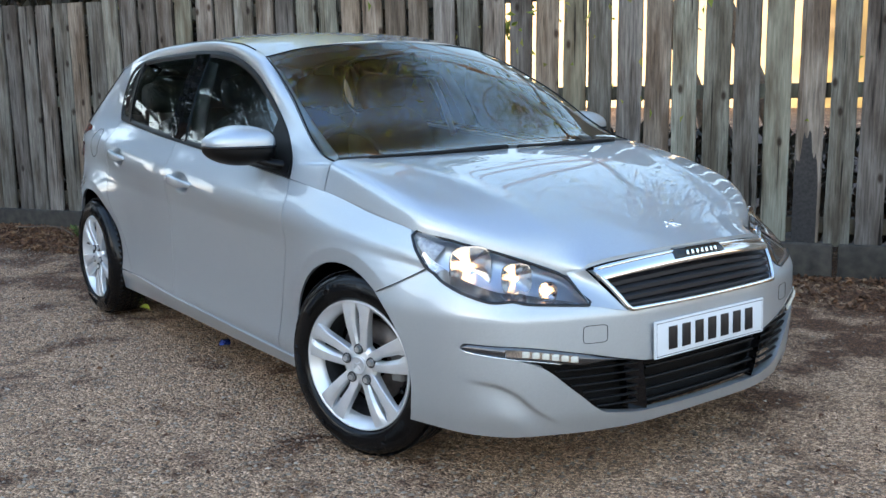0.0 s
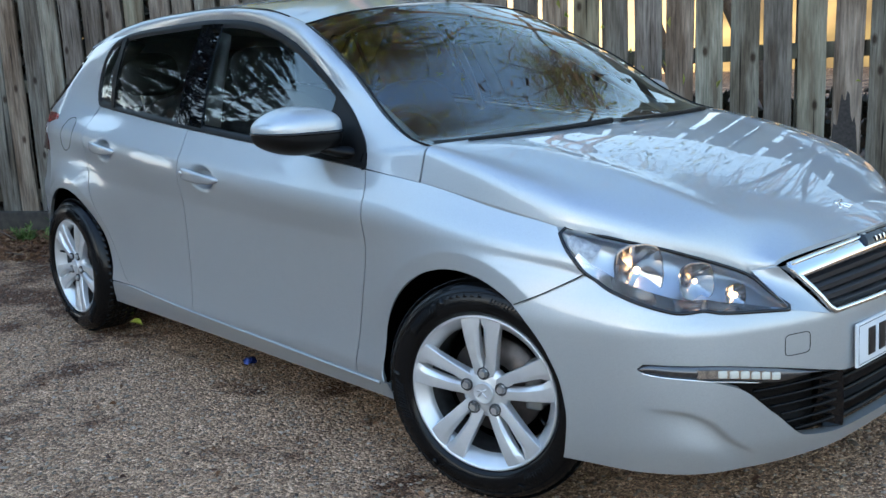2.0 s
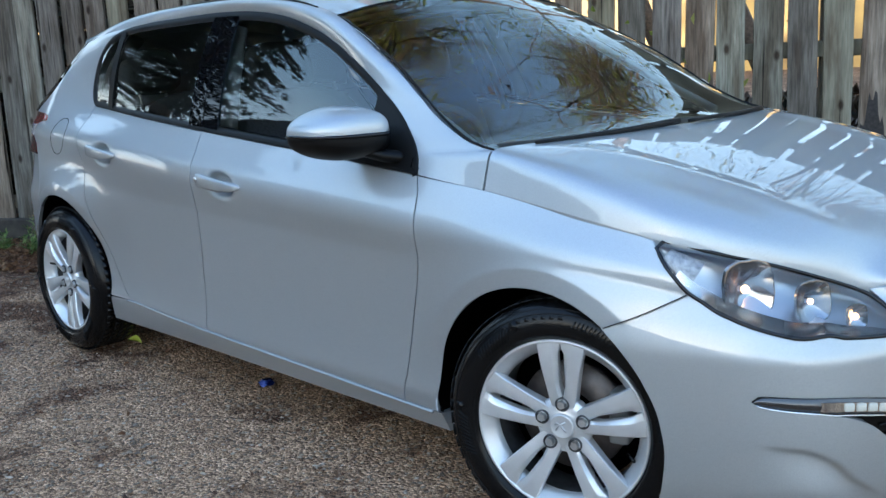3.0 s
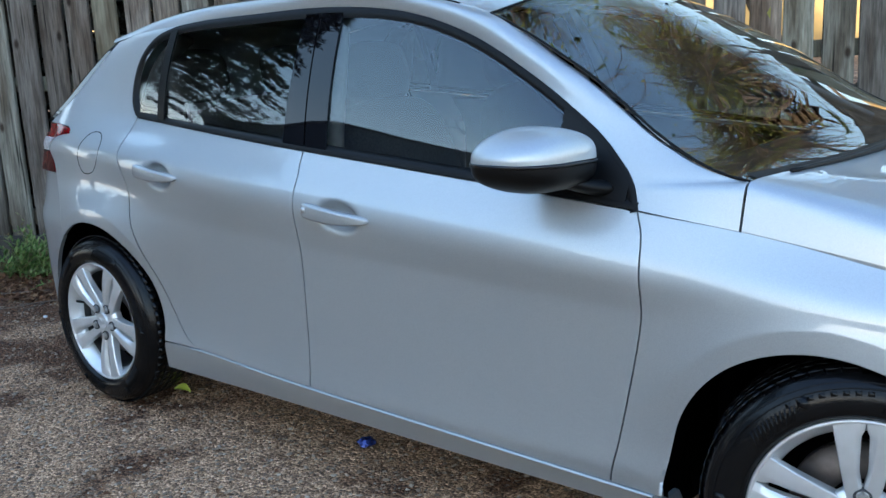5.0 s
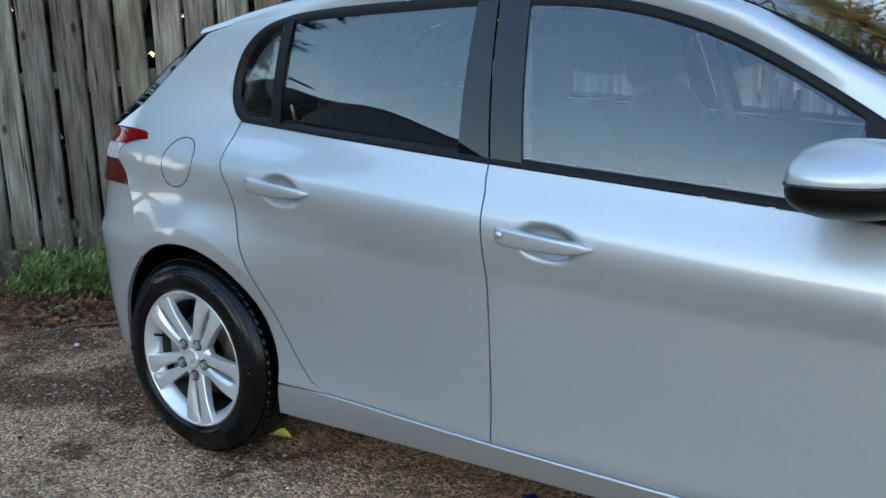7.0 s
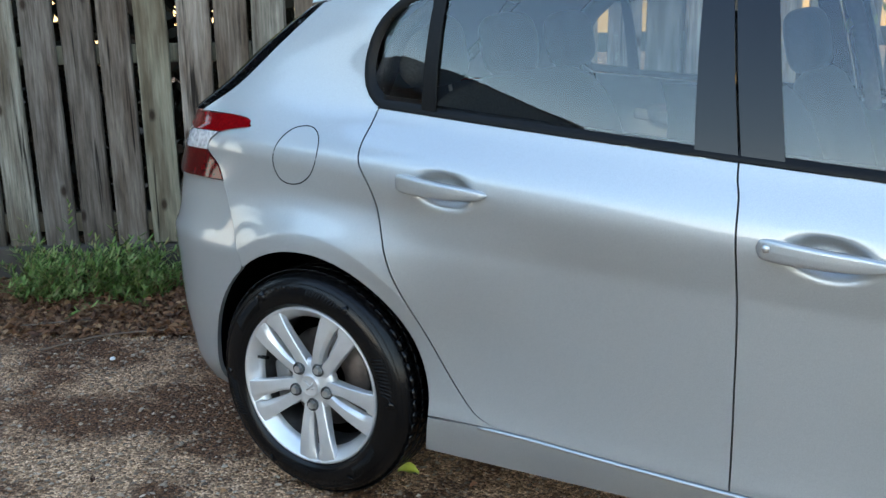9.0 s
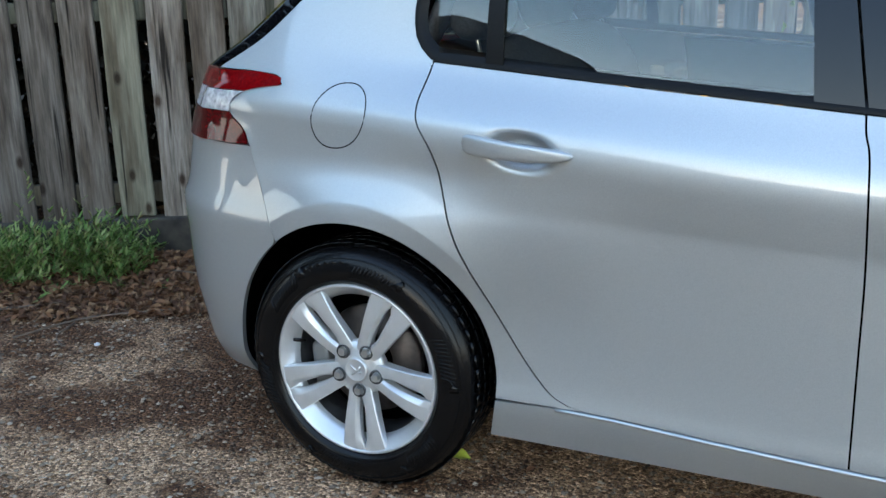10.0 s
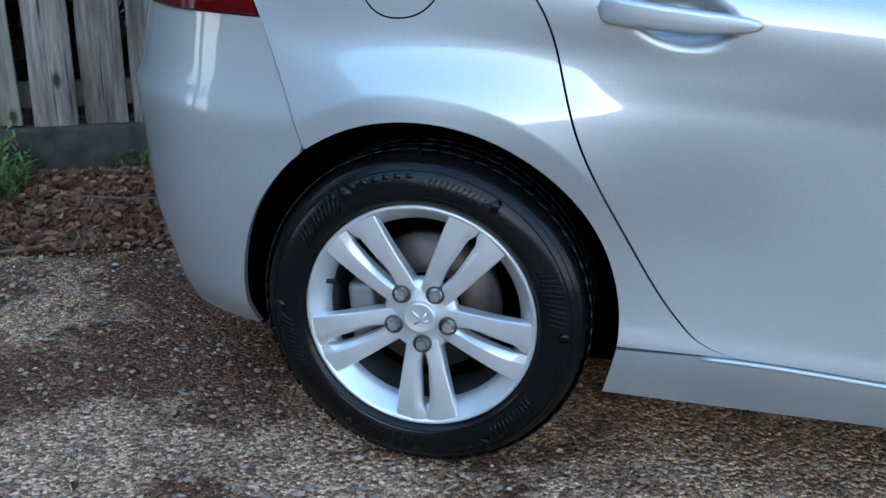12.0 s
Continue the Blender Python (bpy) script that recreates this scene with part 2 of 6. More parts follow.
def speckled(name, colours, rough=0.8, thin=0.0):
    """One colour of a few for each piece of a joined mesh."""
    m, n, l, b = material(name)
    g = n.new("ShaderNodeNewGeometry")
    r = n.new("ShaderNodeValToRGB")
    r.color_ramp.interpolation = "LINEAR"
    e = r.color_ramp.elements
    e[0].color, e[1].color = (*colours[0], 1), (*colours[-1], 1)
    for i, q in enumerate(colours[1:-1]):
        e.new((i + 1) / (len(colours) - 1)).color = (*q, 1)
    l.new(g.outputs["Random Per Island"], r.inputs["Fac"])
    l.new(r.outputs[0], b.inputs["Base Color"])
    b.inputs["Roughness"].default_value = rough
    b.inputs["Specular IOR Level"].default_value = 0.3
    if thin:
        # light shines through thin leaves
        shine, mix = n.new("ShaderNodeBsdfTranslucent"), n.new("ShaderNodeMixShader")
        mix.inputs[0].default_value = thin
        l.new(r.outputs[0], shine.inputs["Color"])
        l.new(b.outputs[0], mix.inputs[1])
        l.new(shine.outputs[0], mix.inputs[2])
        l.new(mix.outputs[0], n["Material Output"].inputs["Surface"])
    return m


def glowing_distance():
    """Golden evening light on the ground and scrub far beyond the fence, given as emission."""
    m, n, l, b = material("glowing_distance")
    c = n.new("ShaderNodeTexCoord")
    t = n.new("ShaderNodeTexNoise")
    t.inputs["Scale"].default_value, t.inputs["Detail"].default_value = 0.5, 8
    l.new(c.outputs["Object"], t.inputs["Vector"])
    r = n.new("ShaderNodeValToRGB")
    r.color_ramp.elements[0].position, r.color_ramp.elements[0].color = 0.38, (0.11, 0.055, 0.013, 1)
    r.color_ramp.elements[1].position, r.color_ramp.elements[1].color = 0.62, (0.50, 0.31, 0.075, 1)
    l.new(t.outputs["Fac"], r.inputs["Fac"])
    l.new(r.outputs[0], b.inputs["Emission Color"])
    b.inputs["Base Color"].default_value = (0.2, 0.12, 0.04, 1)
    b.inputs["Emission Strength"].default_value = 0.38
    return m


PAINT = silver_paint()
CHROME = simple("chrome", (0.75, 0.75, 0.74), 0.08, 1.0)
SATIN = simple("satin_metal", (0.58, 0.59, 0.60), 0.34, 0.9, grain=0.06, grain_scale=40)
# Brake dust, with the shade inside the wheel added to the colour.
BARREL = simple("shaded_dusty_barrel", (0.05, 0.05, 0.052), 0.5, 0.3, grain=0.4, grain_scale=30)
ALLOY = simple("alloy_wheel_paint", (0.62, 0.63, 0.64), 0.38, 0.6, coat=0.5, grain=0.05, grain_scale=25)
BLACK = simple("black_plastic", (0.002, 0.002, 0.0022), 0.45, grain=0.2, grain_scale=300, bump=0.05, spec=0.2)
GLOSS_BLACK = simple("gloss_black", (0.003, 0.003, 0.004), 0.02, spec=0.42)
TRIM = simple("rubber_trim", (0.006, 0.0062, 0.0066), 0.42, grain=0.2, grain_scale=200, spec=0.13)
RUBBER = simple("tyre_rubber", (0.004, 0.004, 0.0044), 0.22, grain=0.3, grain_scale=90, bump=0.10, spec=0.22)
# Shade inside gaps, arches and hollows, put in as a near-black colour.
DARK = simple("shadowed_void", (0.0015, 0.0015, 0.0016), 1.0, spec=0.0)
BRAKE = simple("brake_iron", (0.13, 0.11, 0.10), 0.5, 0.8, grain=0.3, grain_scale=30)
GLASS = glass_like("window_glass", (0.90, 0.93, 0.91), 1.88, sheen=(0.95, 1.0, 1.0))
SCREEN = glass_like("windscreen_glass", (0.80, 0.85, 0.81), 1.95, sheen=(0.96, 1.0, 1.0))
LENS = glass_like("clear_lens", (0.93, 0.94, 0.95), 1.45)
RED = simple("red_lens", (0.14, 0.0015, 0.003), 0.06, coat=0.1, grain=0.3, grain_scale=120, spec=0.3)
DARK_RED = simple("dark_red_lens", (0.06, 0.001, 0.002), 0.06, coat=0.1, grain=0.3, grain_scale=120, spec=0.3)
WHITE_LENS = simple("clear_ribbed_lens", (0.42, 0.42, 0.43), 0.15, coat=0.5, grain=0.35, grain_scale=90)
LED = glow("led", (0.38, 0.38, 0.34), 0.10)
REFLECTOR = simple("reflector", (0.52, 0.50, 0.48), 0.15, 1.0)
BULB = glow("headlamp_bulb", (1.0, 0.52, 0.20), 3.0)
PLATE = simple("plate_white", (0.62, 0.64, 0.66), 0.35)
INK = simple("plate_ink", (0.006, 0.006, 0.008), 0.4)
CABIN = simple("cabin_fabric", (0.055, 0.056, 0.057), 0.85, grain=0.3, grain_scale=160, bump=0.1)
CABIN_LIGHT = simple("cabin_headlining", (0.58, 0.59, 0.58), 0.8, grain=0.08, grain_scale=80)
WOOD = weathered_wood("weathered_board", (0.072, 0.062, 0.052), (0.290, 0.264, 0.230), 0.40)
WOOD_PALE = weathered_wood("pale_board", (0.13, 0.127, 0.095), (0.26, 0.255, 0.20), 0.1)
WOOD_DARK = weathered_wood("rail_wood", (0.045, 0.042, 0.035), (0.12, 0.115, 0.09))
SCORCH = simple("dark_wet_stain", (0.022, 0.019, 0.018), 0.8, grain=0.5, grain_scale=60)
SLEEPER = simple("damp_sleeper", (0.036, 0.030, 0.023), 0.85, grain=0.6, grain_scale=14, bump=0.5)
GROUND = gravel_ground()
STONES = speckled("gravel_stones", ((0.06, 0.040, 0.028), (0.18, 0.13, 0.09), (0.32, 0.245, 0.175), (0.12, 0.085, 0.06), (0.44, 0.36, 0.275)))
LEAVES = speckled("dead_leaves", ((0.05, 0.024, 0.014), (0.12, 0.056, 0.028), (0.20, 0.105, 0.052), (0.08, 0.038, 0.022), (0.30, 0.185, 0.10)))
GREEN = speckled("feathery_foliage", ((0.05, 0.085, 0.02), (0.12, 0.20, 0.045), (0.19, 0.29, 0.075), (0.30, 0.36, 0.13), (0.17, 0.12, 0.06)), 0.6, thin=0.3)
SCRUB = speckled("yellow_green_scrub", ((0.13, 0.16, 0.025), (0.25, 0.29, 0.05), (0.17, 0.16, 0.045), (0.36, 0.36, 0.09)), 0.7, thin=0.5)
NEEDLES = speckled("conifer_needles", ((0.008, 0.014, 0.007), (0.018, 0.026, 0.012), (0.03, 0.035, 0.015)), 0.8)
TWIG = simple("bare_twig", (0.10, 0.065, 0.04), 0.8, grain=0.4, grain_scale=50)
TWIG_PALE = simple("dry_stem", (0.12, 0.085, 0.06), 0.8, grain=0.3, grain_scale=40)
SLATE = simple("slate_roof", (0.035, 0.036, 0.04), 0.7, grain=0.4, grain_scale=9, bump=0.4)
BRICK = simple("brickwork", (0.10, 0.075, 0.065), 0.85, grain=0.35, grain_scale=14, bump=0.3)
DISTANCE = glowing_distance()
WRAPPER = simple("blue_foil", (0.03, 0.05, 0.22), 0.25, 0.5)
LIME = simple("lime_leaf", (0.42, 0.46, 0.05), 0.5, grain=0.25, grain_scale=40)


# ---- mesh helpers ----
def part(name, bm, mat, parent=None, label="", sharp=None):
    """Links a bmesh as one mesh object under its thing."""
    me = bpy.data.meshes.new(name)
    bm.to_mesh(me)
    bm.free()
    me.materials.append(mat)
    for p in me.polygons:
        p.use_smooth = True
    if sharp:
        me.set_sharp_from_angle(angle=radians(sharp))
    ob = new(name, me)
    ob.parent = parent
    if label:
        ob["label"] = label
    return ob


def thing(name, x, y, z, label, category, group="", kind=""):
    ob = new(name)
    ob.location = (x, y, z)
    bpy.context.view_layer.update()
    return tagged(ob, label, category, group, kind)


def add_grid(bm, nu, nv, fn, flip=False, closed=False):
    """A grid of (nu + 1) x (nv + 1) points of fn(u, v)."""
    rows = [[bm.verts.new(fn(i / nu, j / nv)) for j in range(nv + 1)] for i in range(nu if closed else nu + 1)]
    for i in range(nu):
        a, b = rows[i], rows[(i + 1) % len(rows)]
        for j in range(nv):
            q = (a[j], b[j], b[j + 1], a[j + 1])
            bm.faces.new(q[::-1] if flip else q)
    return rows


def skirt(bm, back):
    """Gives a sheet a turned-in edge: a flange of its own along the open edges."""
    bm.edges.ensure_lookup_table()
    rim = [e for e in bm.edges if e.is_boundary]
    for e in rim:
        a, b = e.verts
        v = [bm.verts.new(p) for p in (a.co, b.co, b.co + back(b.co), a.co + back(a.co))]
        bm.faces.new(v)


def sheet(nu, nv, fn, flip=False, back=None):
    bm = bmesh.new()
    add_grid(bm, nu, nv, fn, flip)
    if back:
        skirt(bm, back)
    return bm


def lathe(profile, n=64, axis="y"):
    """Turns (radius, along) points round the y axis."""
    bm = bmesh.new()
    rows = [[bm.verts.new((r * math.cos(2 * math.pi * i / n), y, r * math.sin(2 * math.pi * i / n))) for r, y in profile] for i in range(n)]
    for i in range(n):
        a, b = rows[i], rows[(i + 1) % n]
        for j in range(len(profile) - 1):
            bm.faces.new((a[j], b[j], b[j + 1], a[j + 1]))
    return bm


def box(bm, sx, sy, sz, m=None, bevel=0.0):
    """A box of that size round m's origin, with rounded edges."""
    made = bmesh.ops.create_cube(bm, size=1.0)["verts"]
    for v in made:
        v.co = Vector((v.co.x * sx, v.co.y * sy, v.co.z * sz))
    if bevel:
        edges = list({e for v in made for e in v.link_edges})
        r = bmesh.ops.bevel(bm, geom=edges, offset=bevel, segments=2, profile=0.6, affect="EDGES")
        made = list({v for f in r["faces"] for v in f.verts} | {v for v in made if v.is_valid})
    if m is not None:
        bmesh.ops.transform(bm, matrix=m, verts=made)
    return made


def tube(bm, pts, radius, n=8, closed=False, flat=1.0, ends=True):
    """A round bar along points; radius may be a list."""
    pts = [Vector(p) for p in pts]
    rings = []
    up = Vector((0.13, 0.21, 0.97))
    for i, p in enumerate(pts):
        a = pts[i - 1] if (i or closed) else p
        b = pts[(i + 1) % len(pts)] if (i < len(pts) - 1 or closed) else p
        d = (b - a).normalized()
        s = d.cross(up).normalized()
        w = s.cross(d).normalized()
        r = radius[i] if isinstance(radius, (list, tuple)) else radius
        rings.append([bm.verts.new(p + s * r * math.cos(2 * math.pi * k / n) + w * r * flat * math.sin(2 * math.pi * k / n)) for k in range(n)])
    for i in range(len(rings) if closed else len(rings) - 1):
        a, b = rings[i], rings[(i + 1) % len(rings)]
        for k in range(n):
            bm.faces.new((a[k], a[(k + 1) % n], b[(k + 1) % n], b[k]))
    if ends and not closed:
        bm.faces.new(rings[0][::-1])
        bm.faces.new(rings[-1])


def curve(pts, steps=10):
    """A dense smooth line through points (Catmull-Rom)."""
    p = [Vector(q) for q in pts]
    p = [2 * p[0] - p[1]] + p + [2 * p[-1] - p[-2]]
    out = []
    for i in range(1, len(p) - 2):
        a, b, c, d = p[i - 1:i + 3]
        for k in range(steps):
            t = k / steps
            out.append(0.5 * ((2 * b) + (c - a) * t + (2 * a - 5 * b + 4 * c - d) * t * t + (3 * b - a - 3 * c + d) * t ** 3))
    return out + [p[-2]]


def arc(cx, cz, r, a0, a1, n=40):
    return [Vector((cx + r * math.cos(radians(a0 + (a1 - a0) * i / n)), cz + r * math.sin(radians(a0 + (a1 - a0) * i / n)))) for i in range(n + 1)]


def path(*lines):
    """A function of 0..1 along dense lines joined end to end."""
    pts = [q for line in lines for q in line]
    pts = [q for i, q in enumerate(pts) if not i or (q - pts[i - 1]).length > 1e-6]
    run = [0.0]
    for a, b in zip(pts, pts[1:]):
        run.append(run[-1] + (b - a).length)
    def at(t):
        s = min(max(t, 0), 1) * run[-1]
        lo, hi = 0, len(run) - 2
        while lo < hi:
            mid = (lo + hi + 1) // 2
            if run[mid] <= s:
                lo = mid
            else:
                hi = mid - 1
        return pts[lo].lerp(pts[lo + 1], (s - run[lo]) / (run[lo + 1] - run[lo]))
    return at


def coons(low, high, left, right):
    """The sheet between four edges: low and high run with u, left and right with v."""
    def at(u, v):
        p = (1 - v) * low(u) + v * high(u) + (1 - u) * left(v) + u * right(v)
        return p - ((1 - u) * (1 - v) * low(0) + u * (1 - v) * low(1) + (1 - u) * v * high(0) + u * v * high(1))
    return at


def spline(*pts):
    """A monotone cubic through (x, y) points."""
    xs, ys = [p[0] for p in pts], [p[1] for p in pts]
    n = len(xs)
    d = [(ys[i + 1] - ys[i]) / (xs[i + 1] - xs[i]) for i in range(n - 1)]
    m = [d[0]] + [0 if d[i - 1] * d[i] <= 0 else 2 * d[i - 1] * d[i] / (d[i - 1] + d[i]) for i in range(1, n - 1)] + [d[-1]]
    def at(x):
        if x <= xs[0]:
            return ys[0] + m[0] * (x - xs[0])
        if x >= xs[-1]:
            return ys[-1] + m[-1] * (x - xs[-1])
        i = 0
        while x > xs[i + 1]:
            i += 1
        h = xs[i + 1] - xs[i]
        t = (x - xs[i]) / h
        return ((1 + 2 * t) * (1 - t) ** 2 * ys[i] + t * (1 - t) ** 2 * h * m[i]
                + t * t * (3 - 2 * t) * ys[i + 1] + t * t * (t - 1) * h * m[i + 1])
    return at


def smooth(a, b, x):
    t = min(1, max(0, (x - a) / (b - a)))
    return t * t * (3 - 2 * t)


ARCHES = ((-0.075, 0.288, 0.348), (-2.63, 0.31, 0.36))
sill_low = spline((-3.2, 0.70), (-2.4, 0.80), (-1.5, 0.815), (-0.5, 0.805), (0.3, 0.79))
sill_crease = spline((-3.2, 0.74), (-2.84, 0.80), (-2.4, 0.838), (-1.5, 0.862), (-0.5, 0.848), (0.0, 0.842), (0.14, 0.835), (0.35, 0.79))
door_mid = spline((-3.2, 0.74), (-3.0, 0.79), (-2.84, 0.800), (-2.62, 0.808), (-2.3, 0.804), (-2.0, 0.817), (-1.5, 0.838), (-0.8, 0.833), (-0.35, 0.826), (0.0, 0.826), (0.14, 0.818), (0.35, 0.78))
crease_w = spline((-3.2, 0.68), (-3.0, 0.745), (-2.84, 0.775), (-2.6, 0.798), (-2.2, 0.83), (-1.5, 0.853), (-0.8, 0.849), (-0.4, 0.836), (0.0, 0.815), (0.2, 0.79), (0.35, 0.755))
crease_z = spline((-3.2, 0.915), (-2.2, 0.857), (-1.38, 0.80), (-0.5, 0.742), (0.2, 0.69), (0.35, 0.66))
belt_z = spline((-3.2, 1.09), (-2.484, 1.03), (-1.557, 0.96), (-0.5, 0.874), (-0.274, 0.848), (0.2, 0.768), (0.35, 0.725))
belt_w = spline((-3.2, 0.60), (-2.85, 0.69), (-2.484, 0.706), (-2.0, 0.752), (-1.557, 0.778), (-0.5, 0.784), (-0.274, 0.776), (0.2, 0.752), (0.35, 0.70))
rail_w = spline((-3.2, 0.48), (-2.7, 0.585), (-2.348, 0.625), (-1.7, 0.63), (-1.0, 0.60), (-0.5, 0.55))
roof_w = spline((-3.2, 0.38), (-2.7, 0.50), (-2.348, 0.545), (-1.7, 0.555), (-1.0, 0.525), (-0.5, 0.46))


def kink_z(x):
    """Height of the sharp shoulder line."""
    return crease_z(x) + min(0.042, 0.3 * (belt_z(x) - crease_z(x)))


def side(x, z):
    """Half width of the body side at x, z: flared sill, flat door, hollow under the shoulder, bright shoulder band, tumblehome."""
    zc, zb = crease_z(x), belt_z(x)
    wc, wb, mid = crease_w(x), belt_w(x), door_mid(x)
    foot = mid + 0.45 * (sill_crease(x) - mid)
    zk = kink_z(x)
    wk = wc - 0.24 * (zk - zc)
    up = min(0.9, (wk - wb) / (zb - zk))
    under = 0.35 + 0.65 * smooth(0.15, 0.7, -x) * (1 - smooth(2.25, 2.7, -x))
    gutter = 0.004 * smooth(2.1, 2.5, -x) * (1 - smooth(2.85, 3.0, -x))
    drop = zc - 0.57
    w = spline((0.185, sill_low(x)), (0.288, foot), (0.335, mid + 0.58 * (foot - mid)), (0.40, mid + 0.22 * (foot - mid)), (0.465, mid + 0.05 * (foot - mid)), (0.57, mid),
               (zc - 0.5 * drop, wc + (mid - wc) * (0.5 + 0.34 * under) - 0.7 * gutter), (zc - 0.3 * drop, wc + (mid - wc) * (0.3 + 0.10 * under) - gutter),
               (zc - 0.012, wc + 0.0004), (zc, wc), (zc + 0.45 * (zk - zc), wc - 0.07 * (zk - zc)), (zk - 0.004, wk + 0.0013), (zk + 0.004, wk - 0.004 * up),
               (zb, wb), (1.30, rail_w(x)), (1.40, roof_w(x)))(z)
    for cx, cz, ra in ARCHES:
        t = (math.hypot(x - cx, z - cz) - ra - 0.045) / 0.17
        w += 0.019 * (1 - min(1, max(0, t))) ** 2 * smooth(0.05, 0.92, (z - cz) / max(0.05, math.hypot(x - cx, z - cz)))
    haunch = smooth(1.85, 2.36, -x) * (1 - smooth(2.62, 2.95, -x))
    return w + 0.024 * haunch * smooth(0.47, 0.67, z) * (1 - smooth(0.68, 0.815, z))


# ---- the car: lines of the body ----
# x runs forward from the front axle, w is the half width, z is up; the seen flank is at y = -w.
ARCH_F, ARCH_R = (-0.075, 0.288, 0.348), (-2.63, 0.31, 0.36)
car = thing("hatchback_car", 0, 0, 0, "silver five-door hatchback parked on gravelly tarmac, headlamps lit", "car")


def on_side(sy, off=0.0, dent=None):
    """Lays a point (x, z) on the flank."""
    def at(p):
        w = side(p.x, p.y) + off
        if dent:
            w -= dent(p.x, p.y)
        return Vector((p.x, sy * w, p.y))
    return at


def inward(sy, d=0.012):
    return lambda co: Vector((0, -sy * d, 0))


GAP = Vector((0.0021, 0))
cut_front = curve([Vector(q) for q in ((-0.548, 0.247), (-0.515, 0.40), (-0.476, 0.605), (-0.470, 0.70), (-0.48, 0.812), (-0.503, 0.870))])
cut_mid = curve([Vector(q) for q in ((-1.526, 0.284), (-1.530, 0.50), (-1.533, 0.674), (-1.544, 0.870), (-1.556, 0.925), (-1.560, 0.957))])
cut_rear = curve([Vector(q) for q in ((-2.060, 0.2985), (-2.110, 0.308), (-2.160, 0.339), (-2.238, 0.437), (-2.354, 0.640), (-2.420, 0.830), (-2.462, 0.900), (-2.474, 0.945), (-2.470, 0.99), (-2.466, 1.026))])
belt = lambda a, b: [Vector((a + (b - a) * i / 30, belt_z(a + (b - a) * i / 30))) for i in range(31)]
sill_top = curve([Vector(q) for q in ((-2.2712, 0.288), (-2.06, 0.2985), (-1.80, 0.292), (-1.526, 0.284), (-1.0, 0.266), (-0.548, 0.247), (-0.41, 0.242))])
sill_end = curve([Vector(q) for q in ((-2.290, 0.190), (-1.6, 0.200), (-0.9, 0.192), (-0.40, 0.185))])
hood_edge_low = curve([Vector(q) for q in ((-0.503, 0.870), (-0.274, 0.846), (0.0, 0.805), (0.202, 0.768))])
dlo_top = curve([Vector(q) for q in ((-0.502, 0.874), (-0.525, 0.925), (-0.567, 0.972), (-0.665, 1.050), (-0.874, 1.172), (-1.083, 1.268), (-1.331, 1.333), (-1.63, 1.356), (-1.957, 1.350), (-2.183, 1.342), (-2.32, 1.330))])
dlo_rear = curve([Vector(q) for q in ((-2.32, 1.330), (-2.425, 1.298), (-2.50, 1.235), (-2.528, 1.15), (-2.515, 1.075), (-2.466, 1.026))])
hatch_line = curve([Vector(q) for q in ((-3.075, 1.0), (-2.945, 1.075), (-2.825, 1.185), (-2.705, 1.285))])


def handle_cup(x0, z0):
    """The bowl behind a door handle."""
    def at(x, z):
        r = math.hypot((x - x0) / 0.092, (z - z0 - 0.10 * (x0 - x)) / 0.047)
        return 0.026 * (1 - smooth(0.45, 1.0, r))
    return at


SCREEN_EDGE = ((-0.275, 0.732, 0.944), (-0.34, 0.731, 0.953), (-0.40, 0.722, 0.971), (-0.46, 0.710, 0.997), (-0.52, 0.698, 1.028), (-0.60, 0.680, 1.080), (-0.70, 0.657, 1.143), (-0.80, 0.636, 1.198), (-0.90, 0.616, 1.253), (-1.022, 0.596, 1.312))


def shift(line, d):
    return [q + d for q in line]


def shoulder_rows(fn, vk=0.74):
    """Runs one row of a panel's grid along the shoulder line."""
    known = {}
    def at(u, v):
        if u not in known:
            lo, hi = 0.0, 1.0
            for _ in range(16):
                m = 0.5 * (lo + hi)
                p = fn(u, m)
                lo, hi = (m, hi) if p.y < kink_z(p.x) else (lo, m)
            known[u] = lo
        k = known[u]
        return fn(u, v / vk * k if v <= vk else k + (v - vk) / (1 - vk) * (1 - k))
    return at


